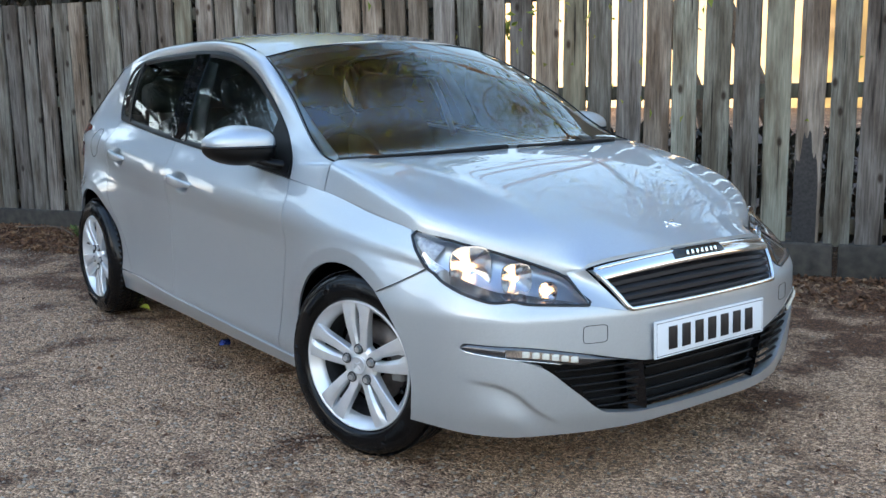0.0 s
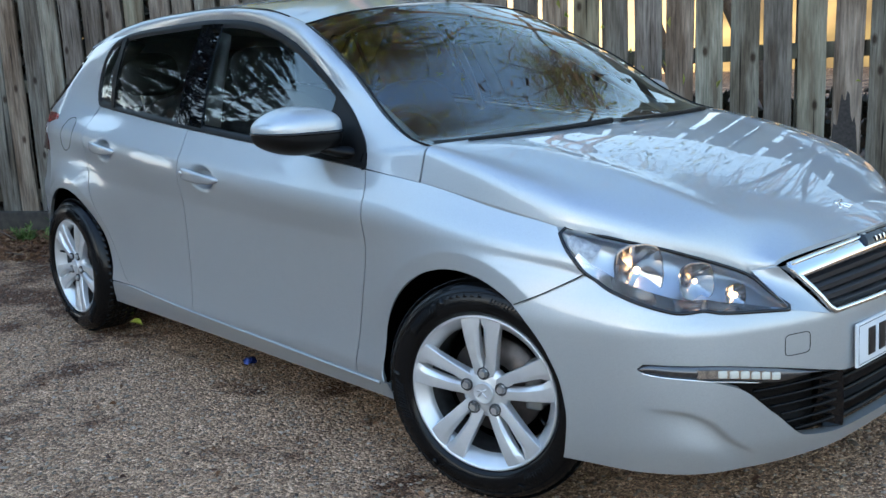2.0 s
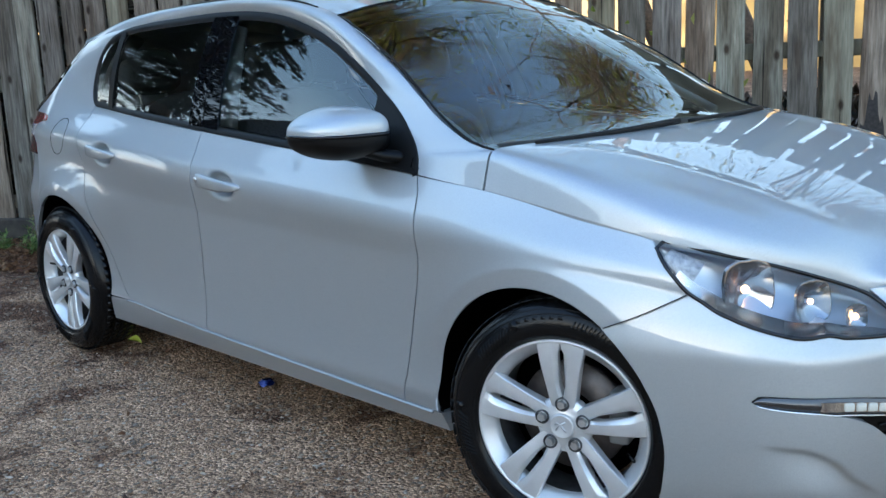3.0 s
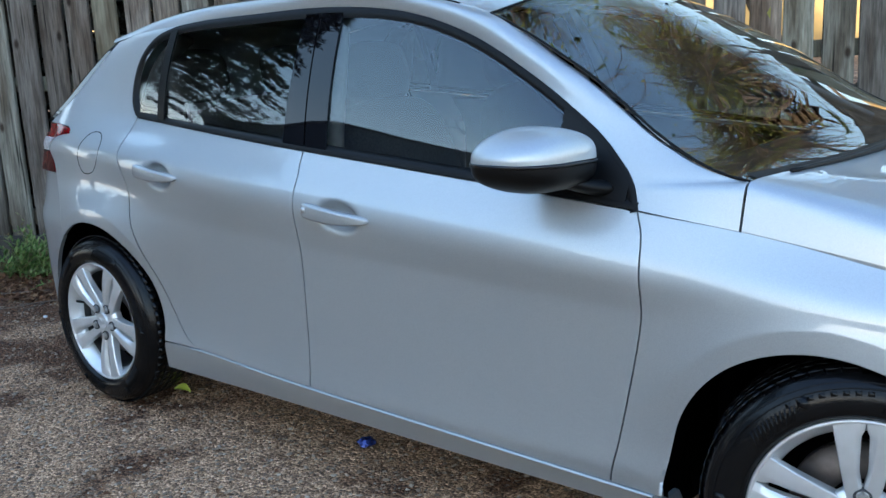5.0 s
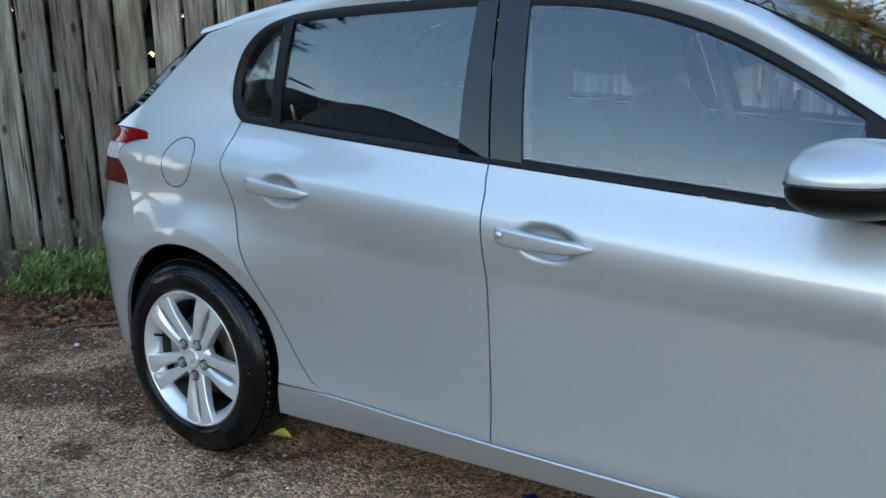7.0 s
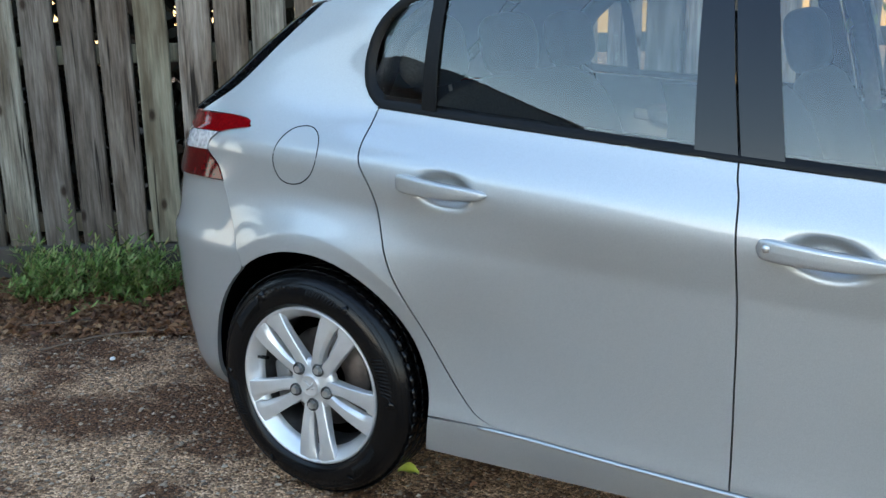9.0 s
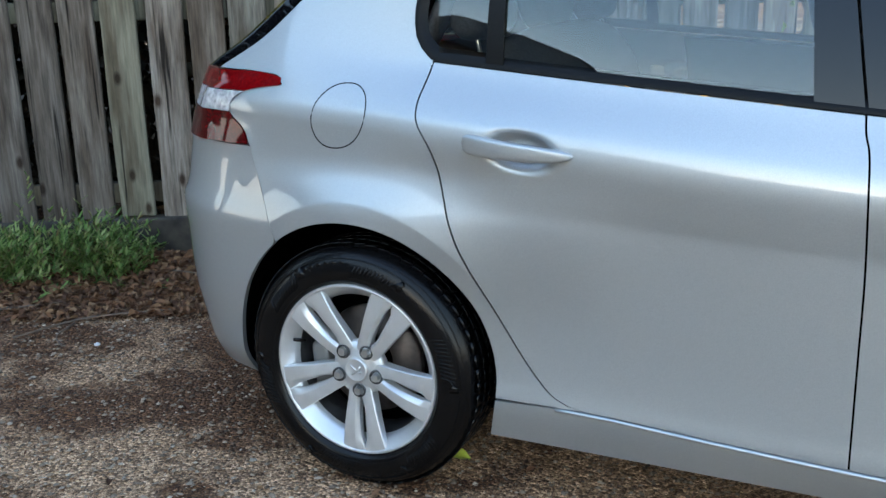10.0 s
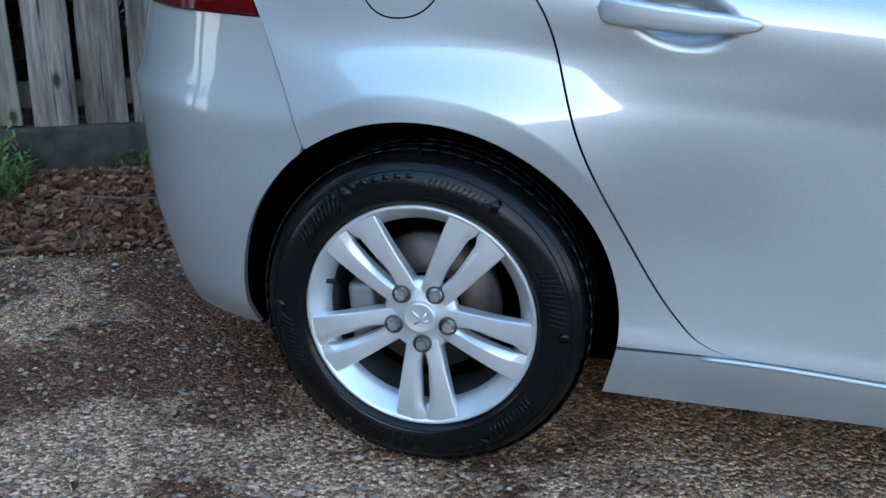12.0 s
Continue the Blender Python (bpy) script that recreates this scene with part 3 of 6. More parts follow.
def body_side(sy):
    flip = sy > 0
    back = inward(sy)
    # front door
    door = coons(path([Vector((x, z)) for x, z in ((p.x, p.y) for p in sill_top) if -1.5235 <= x <= -0.551][::1]),
                 path(belt(-1.5575, -0.506)), path(shift(cut_mid, GAP)), path(shift(cut_front, -GAP)))
    door = shoulder_rows(door, 0.75)
    lay = on_side(sy, dent=handle_cup(-1.368, 0.798))
    d1 = part("front_door", sheet(120, 100, lambda u, v: lay(door(u, v)), flip, back), PAINT, car)
    # rear door
    low = path([p for p in sill_top if -2.062 <= p.x <= -1.5285])
    door2 = coons(low, path(belt(-2.464, -1.5625)), path(shift(cut_rear, GAP)), path(shift(cut_mid, -GAP)))
    door2 = shoulder_rows(door2, 0.75)
    lay2 = on_side(sy, dent=handle_cup(-2.215, 0.858))
    d2 = part("rear_door", sheet(100, 100, lambda u, v: lay2(door2(u, v)), flip, back), PAINT, car)
    # front wing
    a = ARCH_F
    wing_low = path(curve([Vector(q) for q in ((-0.5455, 0.249), (-0.47, 0.246), (-0.421, 0.243))]), arc(*a, 187, 55.0))
    wing_front = path(curve([Vector(q) for q in ((0.1248, 0.5726), (0.21, 0.6115), (0.300, 0.6620))]), curve([Vector(q) for q in ((0.300, 0.662), (0.245, 0.715), (0.202, 0.766))]))
    wing = coons(wing_low, path(shift(hood_edge_low, Vector((0, -0.0055)))), path(shift(cut_front, GAP)), wing_front)
    wing = shoulder_rows(wing, 0.7)
    lay3 = on_side(sy)
    part("front_wing", sheet(90, 60, lambda u, v: lay3(wing(u, v)), flip, back), PAINT, car)
    # rear quarter and rear pillar in one pressing
    a = ARCH_R
    q_seam = path(curve([Vector(q) for q in ((-2.845, 0.601), (-2.895, 0.715), (-2.942, 0.82))]), curve([Vector(q) for q in ((-2.942, 0.82), (-2.966, 0.862), (-3.012, 0.897), (-3.004, 0.922), (-2.966, 0.949), (-2.91, 0.961), (-2.852, 0.968))]))
    q_mid = curve([Vector(q) for q in ((-2.852, 0.968), (-2.68, 1.0), (-2.4675, 1.026))])
    rim = [path(q_mid, shift(cut_rear, -GAP)[::-1])(i / 240) for i in range(241)]
    turn = [math.atan2(p.y - a[1], p.x - a[0]) for p in rim]
    spread = [0.5 * i / 240 + 0.5 * (turn[0] - t) / (turn[0] - turn[-1]) for i, t in enumerate(turn)]
    def q_high(t):
        i = next((i for i in range(240) if spread[i + 1] >= t), 239)
        return rim[i].lerp(rim[i + 1], min(1, max(0, (t - spread[i]) / max(1e-6, spread[i + 1] - spread[i]))))
    split = math.degrees(turn[0])
    q_arch = path(arc(*a, split, -3))
    stem = lambda t: q_arch(0).lerp(rim[0], t)
    q0 = coons(path([Vector((-2.845, 0.601))], arc(*a, 125.5, split)), lambda t: rim[0], q_seam, stem)
    bm = bmesh.new()
    add_grid(bm, 20, 70, lambda u, v: lay3(q0(u, v * 0.9999)), flip)
    add_grid(bm, 110, 70, lambda u, v: lay3(q_arch(u).lerp(q_high(u), v)), flip)
    bmesh.ops.remove_doubles(bm, verts=bm.verts, dist=0.0002)
    joint = path(q_mid)
    add_grid(bm, 40, 1, lambda u, v: Vector((joint(u).x, sy * (side(joint(u).x, joint(u).y + 0.012 * (v - 0.5)) - 0.0007), joint(u).y + 0.012 * (v - 0.5))), flip)
    tip = curve([Vector(q) for q in ((-3.075, 1.0), (-2.95, 0.997), (-2.87, 0.989), (-2.852, 0.968))])
    q2 = coons(path(tip, q_mid), path(curve([Vector(q) for q in ((-2.705, 1.285), (-2.55, 1.312), (-2.32, 1.330))])), path(hatch_line), path(dlo_rear[::-1]))
    add_grid(bm, 60, 50, lambda u, v: lay3(q2(u, v)), flip)
    skirt(bm, back)
    quarter = part("rear_quarter_panel", bm, PAINT, car)
    # one smooth shading over both pressings
    way = []
    for v in quarter.data.vertices:
        x, z, e = v.co.x, v.co.z, 0.004
        way.append(Vector((-(side(x + e, z) - side(x - e, z)) / (2 * e), sy, -(side(x, z + e) - side(x, z - e)) / (2 * e))).normalized())
    quarter.data.normals_split_custom_set_from_vertices(way)
    # sill
    sill = coons(path(sill_end), path(shift(sill_top, Vector((0, -0.0035)))), path([Vector((-2.290, 0.190)), Vector((-2.2712, 0.2845))]), path([Vector((-0.40, 0.185)), Vector((-0.41, 0.2385))]))
    sl = part("sill", sheet(80, 12, lambda u, v: lay3(sill(u, v)), flip, inward(sy, 0.06)), PAINT, car)
    bm = bmesh.new()
    tube(bm, [Vector((p.x, sy * (side(p.x, p.y) + 0.0012), p.y - 0.0065)) for p in sill_top if -2.14 < p.x < -0.44], 0.0052, 8)
    part("sill_bead", bm, PAINT, sl)
    # near-black ribbons behind the shut lines, standing in for the gaps' shade
    for line, wd in ((cut_front, 0.012), (cut_mid, 0.012), (cut_rear, 0.012), (sill_top, 0.010), (hood_edge_low, 0.010)):
        bm = bmesh.new()
        run, n = path(line), 40
        def rib(u, v):
            p, q = run(max(0, u - 0.01)), run(min(1, u + 0.01))
            s = Vector((-(q - p).y, (q - p).x)).normalized()
            m = run(u) + s * wd * (2 * v - 1)
            return Vector((m.x, sy * (side(m.x, m.y) - 0.009), m.y))
        add_grid(bm, n, 1, rib)
        part("gap_backing", bm, DARK, car)
    # black surround of the side windows
    ring_out = path(belt(-0.506, -2.464), dlo_rear[::-1], dlo_top[::-1])
    bm = bmesh.new()
    centre = Vector((-1.5, 1.15))
    N = 150
    def ring(u, v):
        p, q, m = ring_out(max(0, u - 0.004)), ring_out(min(1, u + 0.004)), ring_out(u)
        s = Vector(((q - p).y, -(q - p).x)).normalized()
        if s.dot(centre - m) < 0:
            s = -s
        width = 0.024 if u < 0.42 else 0.030
        m = m + s * width * v
        return Vector((m.x, sy * (side(m.x, m.y) + 0.0022 + 0.004 * math.sin(math.pi * min(1, v * 1.1)) - 0.008 * v), m.y))
    add_grid(bm, N, 5, ring, sy < 0)
    part("window_surround", bm, TRIM, car)
    # glass, pillar covers and bars between lines of x that lean with the pillars
    hi_line = [(p.x, p.y) for p in dlo_top[::-1]] 
    hi = spline(*[(x, z) for i, (x, z) in enumerate([(-2.50, 1.235), (-2.425, 1.298)] + hi_line[::6]) ])
    def pane(name, x0l, x0h, x1l, x1h, off, mat, parent, rear=False, label=""):
        def at(u, v):
            x = (x0l + (x0h - x0l) * v) * (1 - u) + (x1l + (x1h - x1l) * v) * u
            lo, top = belt_z(x) + 0.010, hi(x) - 0.016
            z = lo + (top - lo) * v
            w = side(x, lo) + (side(x, top) - side(x, lo)) * v + 0.014 * 4 * v * (1 - v)
            return Vector((x, sy * (w + off), z))
        bm = sheet(16, 14, at, flip, inward(sy, 0.005))
        return part(name, bm, mat, parent, label)
    pane("front_side_window", -1.475, -1.545, -0.738, -0.738, -0.004, GLASS, d1)
    pane("rear_side_window", -2.295, -2.312, -1.652, -1.690, -0.004, GLASS, d2)
    pane("quarter_window", -2.455, -2.47, -2.330, -2.338, -0.004, GLASS, d2)
    pane("window_divider", -2.334, -2.342, -2.293, -2.308, 0.004, TRIM, d2)
    pane("pillar_cover", -1.652, -1.692, -1.563, -1.632, 0.002, GLOSS_BLACK, d2, label="gloss black pillar cover")
    pane("pillar_cover", -1.557, -1.626, -1.472, -1.541, 0.002, GLOSS_BLACK, d1, label="gloss black pillar cover")
    # mirror sail
    def sail(u, v):
        x = -0.742 + 0.205 * u
        lo, top = belt_z(x) + 0.012, hi(x) - 0.014
        z = lo + (top - lo) * v
        return Vector((x, sy * (side(x, z) + 0.003), z))
    part("mirror_sail", sheet(12, 10, sail, flip, inward(sy, 0.008)), BLACK, d1)
    # handles
    for d, x0, z0, lock in ((d1, -1.375, 0.803, True), (d2, -2.222, 0.864, False)):
        bm = bmesh.new()
        pts = []
        for i in range(25):
            t = i / 24
            x = x0 - 0.126 + 0.252 * t
            z = z0 + 0.006 - 0.014 * t - 0.003 * math.sin(math.pi * t)
            lift = 0.006 + 0.016 * math.sin(math.pi * min(1, max(0, 0.06 + 0.88 * t))) ** 0.55
            pts.append((x, sy * (side(x, z) + lift - 0.012), z))
        def grip(u, v):
            i = min(23, int(u * 24))
            c = Vector(pts[i]).lerp(Vector(pts[i + 1]), u * 24 - i)
            t = u
            tall = (0.0200 - 0.010 * t ** 2) * (1 - abs(2 * t - 1) ** (14 if t < 0.5 else 5)) ** 0.5 + 0.0015
            deep = 0.0125 * (1 - abs(2 * t - 1) ** 9) ** 0.5 + 0.001
            a = 2 * math.pi * v
            cy, cz = math.cos(a), math.sin(a)
            return c + Vector((0, sy * deep * math.copysign(abs(cy) ** 0.38, cy), tall * math.copysign(abs(cz) ** 0.5, cz)))
        add_grid(bm, 40, 20, grip, sy > 0)
        h = part("door_handle", bm, PAINT, d)
        if lock:
            bm = bmesh.new()
            bmesh.ops.create_cone(bm, cap_ends=True, segments=20, radius1=0.0085, radius2=0.0075, depth=0.004,
                                  matrix=pose(x0 - 0.104, sy * (side(x0 - 0.104, z0) + 0.0185), z0 + 0.008, 90))
            part("lock_cylinder", bm, SATIN, h, "small metal lock cylinder")
    # front pillar, roof rail
    inner = curve([Vector(q) for q in ((-0.279, 0.776, 0.847), (-0.2795, 0.759, 0.905), (-0.279, 0.7505, 0.930), (-0.278, 0.742, 0.940), (-0.275, 0.732, 0.944))], 8) + curve([Vector(q) for q in (
        *SCREEN_EDGE, (-1.30, 0.572, 1.374), (-1.70, 0.560, 1.398), (-2.32, 0.540, 1.378), (-2.75, 0.495, 1.298))])[1:]
    outer = dlo_top + curve([Vector(q) for q in ((-2.32, 1.330), (-2.55, 1.312), (-2.75, 1.285))])[1:]
    pi, po = path(inner), path(outer)
    u0 = next(i / 400 for i in range(401) if pi(i / 400).z > 0.9434)
    v0 = next(i / 400 for i in range(401) if po(i / 400).y > 0.925)
    at_i = lambda x: next(i / 800 for i in range(801) if i / 800 > u0 and pi(i / 800).x < x)
    at_o = lambda x: next(i / 800 for i in range(801) if po(i / 800).x < x)
    match = spline((u0, v0), (at_i(-0.34), at_o(-0.552)), (at_i(-0.46), at_o(-0.630)), (at_i(-0.60), at_o(-0.755)), (at_i(-0.80), at_o(-0.93)), (at_i(-1.022), at_o(-1.12)), (0.7, 0.66), (1, 1))
    def rail(u, v):
        u = u0 + (1 - u0) * u
        p, q = po(match(u)), pi(u)
        a = Vector((p.x, side(p.x, p.y), p.y))
        m = a.lerp(q, v)
        b = 0.016 * math.sin(math.pi * v) * smooth(0.10, 0.34, u)
        return Vector((m.x, sy * (m.y + b), m.z + b * 0.8))
    bm = bmesh.new()
    add_grid(bm, 100, 12, rail, not flip)
    on3 = lambda p: Vector((p.x, side(p.x, p.y), p.y))
    foot = coons(lambda t: on3(Vector((-0.503, 0.874)).lerp(Vector((-0.278, 0.848)), t)), lambda t: on3(po(v0)).lerp(pi(u0), t), lambda t: on3(po(v0 * t)), lambda t: pi(u0 * t))
    add_grid(bm, 12, 14, lambda u, v: (lambda p: Vector((p.x, sy * p.y, p.z)))(foot(u, v)), flip)
    bmesh.ops.remove_doubles(bm, verts=bm.verts, dist=0.0008)
    skirt(bm, inward(sy))
    part("roof_pillar", bm, PAINT, car)
    # wheel arch liners, near-black so that the arch's shade is in the colour
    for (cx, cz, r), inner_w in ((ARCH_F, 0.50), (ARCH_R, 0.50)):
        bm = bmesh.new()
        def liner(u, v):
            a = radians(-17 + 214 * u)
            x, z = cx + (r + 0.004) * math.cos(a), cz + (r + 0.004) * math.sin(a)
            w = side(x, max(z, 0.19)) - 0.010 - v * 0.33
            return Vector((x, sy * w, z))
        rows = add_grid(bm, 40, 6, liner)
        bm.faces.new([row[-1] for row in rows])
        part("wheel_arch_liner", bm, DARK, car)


body_side(-1)
body_side(1)

# fuel flap on the seen flank
bm = bmesh.new()
flap = lambda a, s: Vector((-2.675 + 0.074 * s * math.copysign(abs(math.cos(a)) ** 0.9, math.cos(a)) + 0.012 * s * math.sin(a) * 0, 0.906 + 0.072 * s * math.sin(a) + 0.010 * s * math.cos(a)))
ringpts = [flap(2 * math.pi * i / 48, 1) for i in range(48)]
tube(bm, [(p.x, -(side(p.x, p.y) - 0.0004), p.y) for p in ringpts], 0.0016, 6, closed=True)
part("fuel_flap_gap", bm, DARK, car)


# ---- front end ----
plan = path(curve([Vector(q) for q in ((0.737, -0.02), (0.737, 0.0), (0.736, 0.13), (0.730, 0.26), (0.712, 0.36), (0.665, 0.505), (0.58, 0.668), (0.46, 0.757), (0.30, 0.806), (0.14, 0.842), (-0.10, 0.862), (-0.30, 0.865))], 16)[16:])
PLAN_TABLE = [(i / 400, plan(i / 400)) for i in range(401)]


def plan_at_x(x):
    return next(s for s, p in PLAN_TABLE if p.x <= x)


def plan_at_y(y):
    return next(s for s, p in PLAN_TABLE if p.y >= y)


set_back = spline((0.15, 0.045), (0.185, 0.028), (0.26, 0.008), (0.40, 0.0), (0.53, 0.002), (0.58, 0.020), (0.63, 0.052), (0.68, 0.09), (0.75, 0.17))


crease_line = spline((0.33, 0.215), (0.39, 0.275), (0.43, 0.329), (0.467, 0.353), (0.54, 0.362))


def scoop(s, z):
    """The soft hollow below the fog blade."""
    d = crease_line(s) - z
    return smooth(0.0, 0.014, d) * (1 - smooth(0.012, 0.10, d)) * smooth(0.335, 0.40, s) * (1 - smooth(0.45, 0.53, s))


def front(s, z, off=0.0):
    """A point of the front bumper's skin: s along the plan, from the middle to the arch."""
    p, q = plan(max(0, s - 0.01)), plan(min(1, s + 0.01))
    n = Vector((q.y - p.y, -(q.x - p.x))).normalized()
    m = plan(s) - n * (set_back(z) * (1 - 0.55 * smooth(0.35, 0.75, s)) - off + 0.010 * scoop(s, z))
    return Vector((m.x, m.y, z))


S = {y: plan_at_y(y) for y in (0.26, 0.345, 0.352, 0.40, 0.448, 0.505, 0.53, 0.60, 0.637, 0.674, 0.70, 0.715, 0.757, 0.80)}
S_TIP = plan_at_x(0.448)


def arch_s(z):
    a = ARCH_F
    x = a[0] + math.sqrt(max(0.0, a[2] ** 2 - (z - a[1]) ** 2))
    return plan_at_x(x)


ARCH_S = spline(*[(z, arch_s(z)) for z in (0.16, 0.22, 0.30, 0.38, 0.46, 0.52, 0.575, 0.61)])
SEAM_S = plan_at_x(0.300)
z_top = spline((0, 0.545), (S[0.345], 0.546), (S[0.448], 0.566), (plan_at_x(0.60), 0.582), (plan_at_x(0.562), 0.592), (plan_at_x(0.552), 0.583), (plan_at_x(0.47), 0.598), (plan_at_x(0.37), 0.629), (SEAM_S, 0.661), (plan_at_x(0.21), 0.609), (ARCH_S(0.575), 0.570))
z_mid = spline((0, 0.386), (S[0.26], 0.387), (S[0.345], 0.402), (S[0.505], 0.437), (S[0.674], 0.464), (S_TIP - 0.012, 0.466), (S_TIP, 0.452))
z_low = spline((0, 0.222), (S[0.26], 0.226), (S[0.40], 0.242), (S[0.505], 0.320), (S[0.60], 0.400), (S[0.674], 0.426), (S_TIP - 0.012, 0.440), (S_TIP, 0.4515))
z_end = spline((0, 0.186), (S[0.505], 0.184), (0.5, 0.185), (0.75, 0.190), (1.0, 0.190))


def bumper_bm(sy):
    bm = bmesh.new()
    rise = spline((0, 0), (0.6, 0.62), (1, 1))
    def wrap(p):
        return Vector((p.x, sy * p.y, p.z))
    def bands(lo, hi, s0, s1f, nu, nv, vent=False):
        def at(u, v):
            s = s0 + (ARCH_S(0.575) - s0) * u if s1f is None else s0 + (s1f - s0) * u
            z = lo(s) + (hi(s) - lo(s)) * v
            if s1f is None:
                s = s0 + (ARCH_S(min(z, 0.575)) - s0) * u
            off = 0.0
            return wrap(front(s, z, off))
        add_grid(bm, nu, nv, at, sy > 0)
    bands(z_mid, z_top, 0.0, S_TIP, 60, 16)
    bands(z_end, z_low, 0.0, S_TIP, 90, 56)
    # the flank behind the fog blade, up to the wheel arch
    def flank(u, v):
        z0 = z_end(S_TIP) + (z_top(S_TIP) - z_end(S_TIP)) * v
        if v <= 0.5:
            zs = z_end(S_TIP) + (z_low(S_TIP) - z_end(S_TIP)) * (v / 0.5)
        else:
            zs = z_mid(S_TIP) + (z_top(S_TIP) - z_mid(S_TIP)) * ((v - 0.5) / 0.5)
        ze = 0.190 + (0.573 - 0.190) * v
        s_end = ARCH_S(ze)
        s = S_TIP + (s_end - S_TIP) * u
        top_bow = (z_top(S_TIP + (ARCH_S(0.573) - S_TIP) * u) - ((1 - u) * z_top(S_TIP) + u * 0.573)) * v ** 1.5
        z = zs * (1 - u) + ze * u + top_bow
        return wrap(front(s, z))
    add_grid(bm, 34, 32, flank, sy > 0)
    # wing between lamp and grille
    c = [Vector(q) for q in ((0.716, 0.350, 0.546), (0.672, 0.452, 0.566), (0.556, 0.442, 0.644), (0.618, 0.424, 0.660))]
    def corner(u, v):
        p = (c[0] * (1 - u) + c[1] * u) * (1 - v) + (c[3] * (1 - u) + c[2] * u) * v
        return wrap(p)
    add_grid(bm, 8, 8, corner, sy > 0)
    bmesh.ops.remove_doubles(bm, verts=bm.verts, dist=0.0006)
    skirt(bm, lambda co: Vector((-0.030 if co.y * sy < 0.6 else -0.008, -sy * 0.012, 0)))
    return bm


def spare(bm):
    me = bpy.data.meshes.new("spare")
    bm.to_mesh(me)
    bm.free()
    return me


bm = bumper_bm(-1)
me_other = spare(bumper_bm(1))
bm.from_mesh(me_other)
bpy.data.meshes.remove(me_other)
bmesh.ops.remove_doubles(bm, verts=[v for v in bm.verts if abs(v.co.y) < 1e-4], dist=0.0005)
bumper = part("front_bumper", bm, PAINT, car)

# shut line between bumper and wings
for sy in (-1, 1):
    bm = bmesh.new()
    pts = []
    for q in curve([Vector(p) for p in ((0.128, 0.573), (0.21, 0.611), (0.297, 0.660))]):
        y = max(side(q.x, q.y), front(plan_at_x(q.x), q.y).y)
        pts.append((q.x, sy * (y + 0.0002), q.y))
    tube(bm, pts, 0.0014, 6)
    part("bumper_seam", bm, TRIM, bumper)

# lower grille: backing, slats, dividers
bm = bmesh.new()
def low_back(u, v):
    s = abs(2 * u - 1) * (S_TIP + 0.01)
    z = z_low(min(s, S_TIP)) - 0.012 + (z_mid(min(s, S_TIP)) + 0.024 - z_low(min(s, S_TIP))) * v
    p = front(s, z, -0.055 * (1 - smooth(S[0.60], S_TIP, s)) - 0.006)
    return Vector((p.x, p.y * (1 if u > 0.5 else -1), p.z))
add_grid(bm, 80, 4, low_back)
lower = part("lower_grille", bm, BLACK, bumper, "black plastic lower grille")
for k in range(4):
    bm = bmesh.new()
    pts = []
    for i in range(41):
        t = -1 + 2 * i / 40
        s = abs(t) * S[0.26]
        p = front(s, 0.250 + 0.036 * k, -0.022)
        pts.append((p.x, math.copysign(p.y, t), p.z))
    tube(bm, pts, 0.0075, 8, flat=0.8)
    part("grille_slat", bm, BLACK, lower)
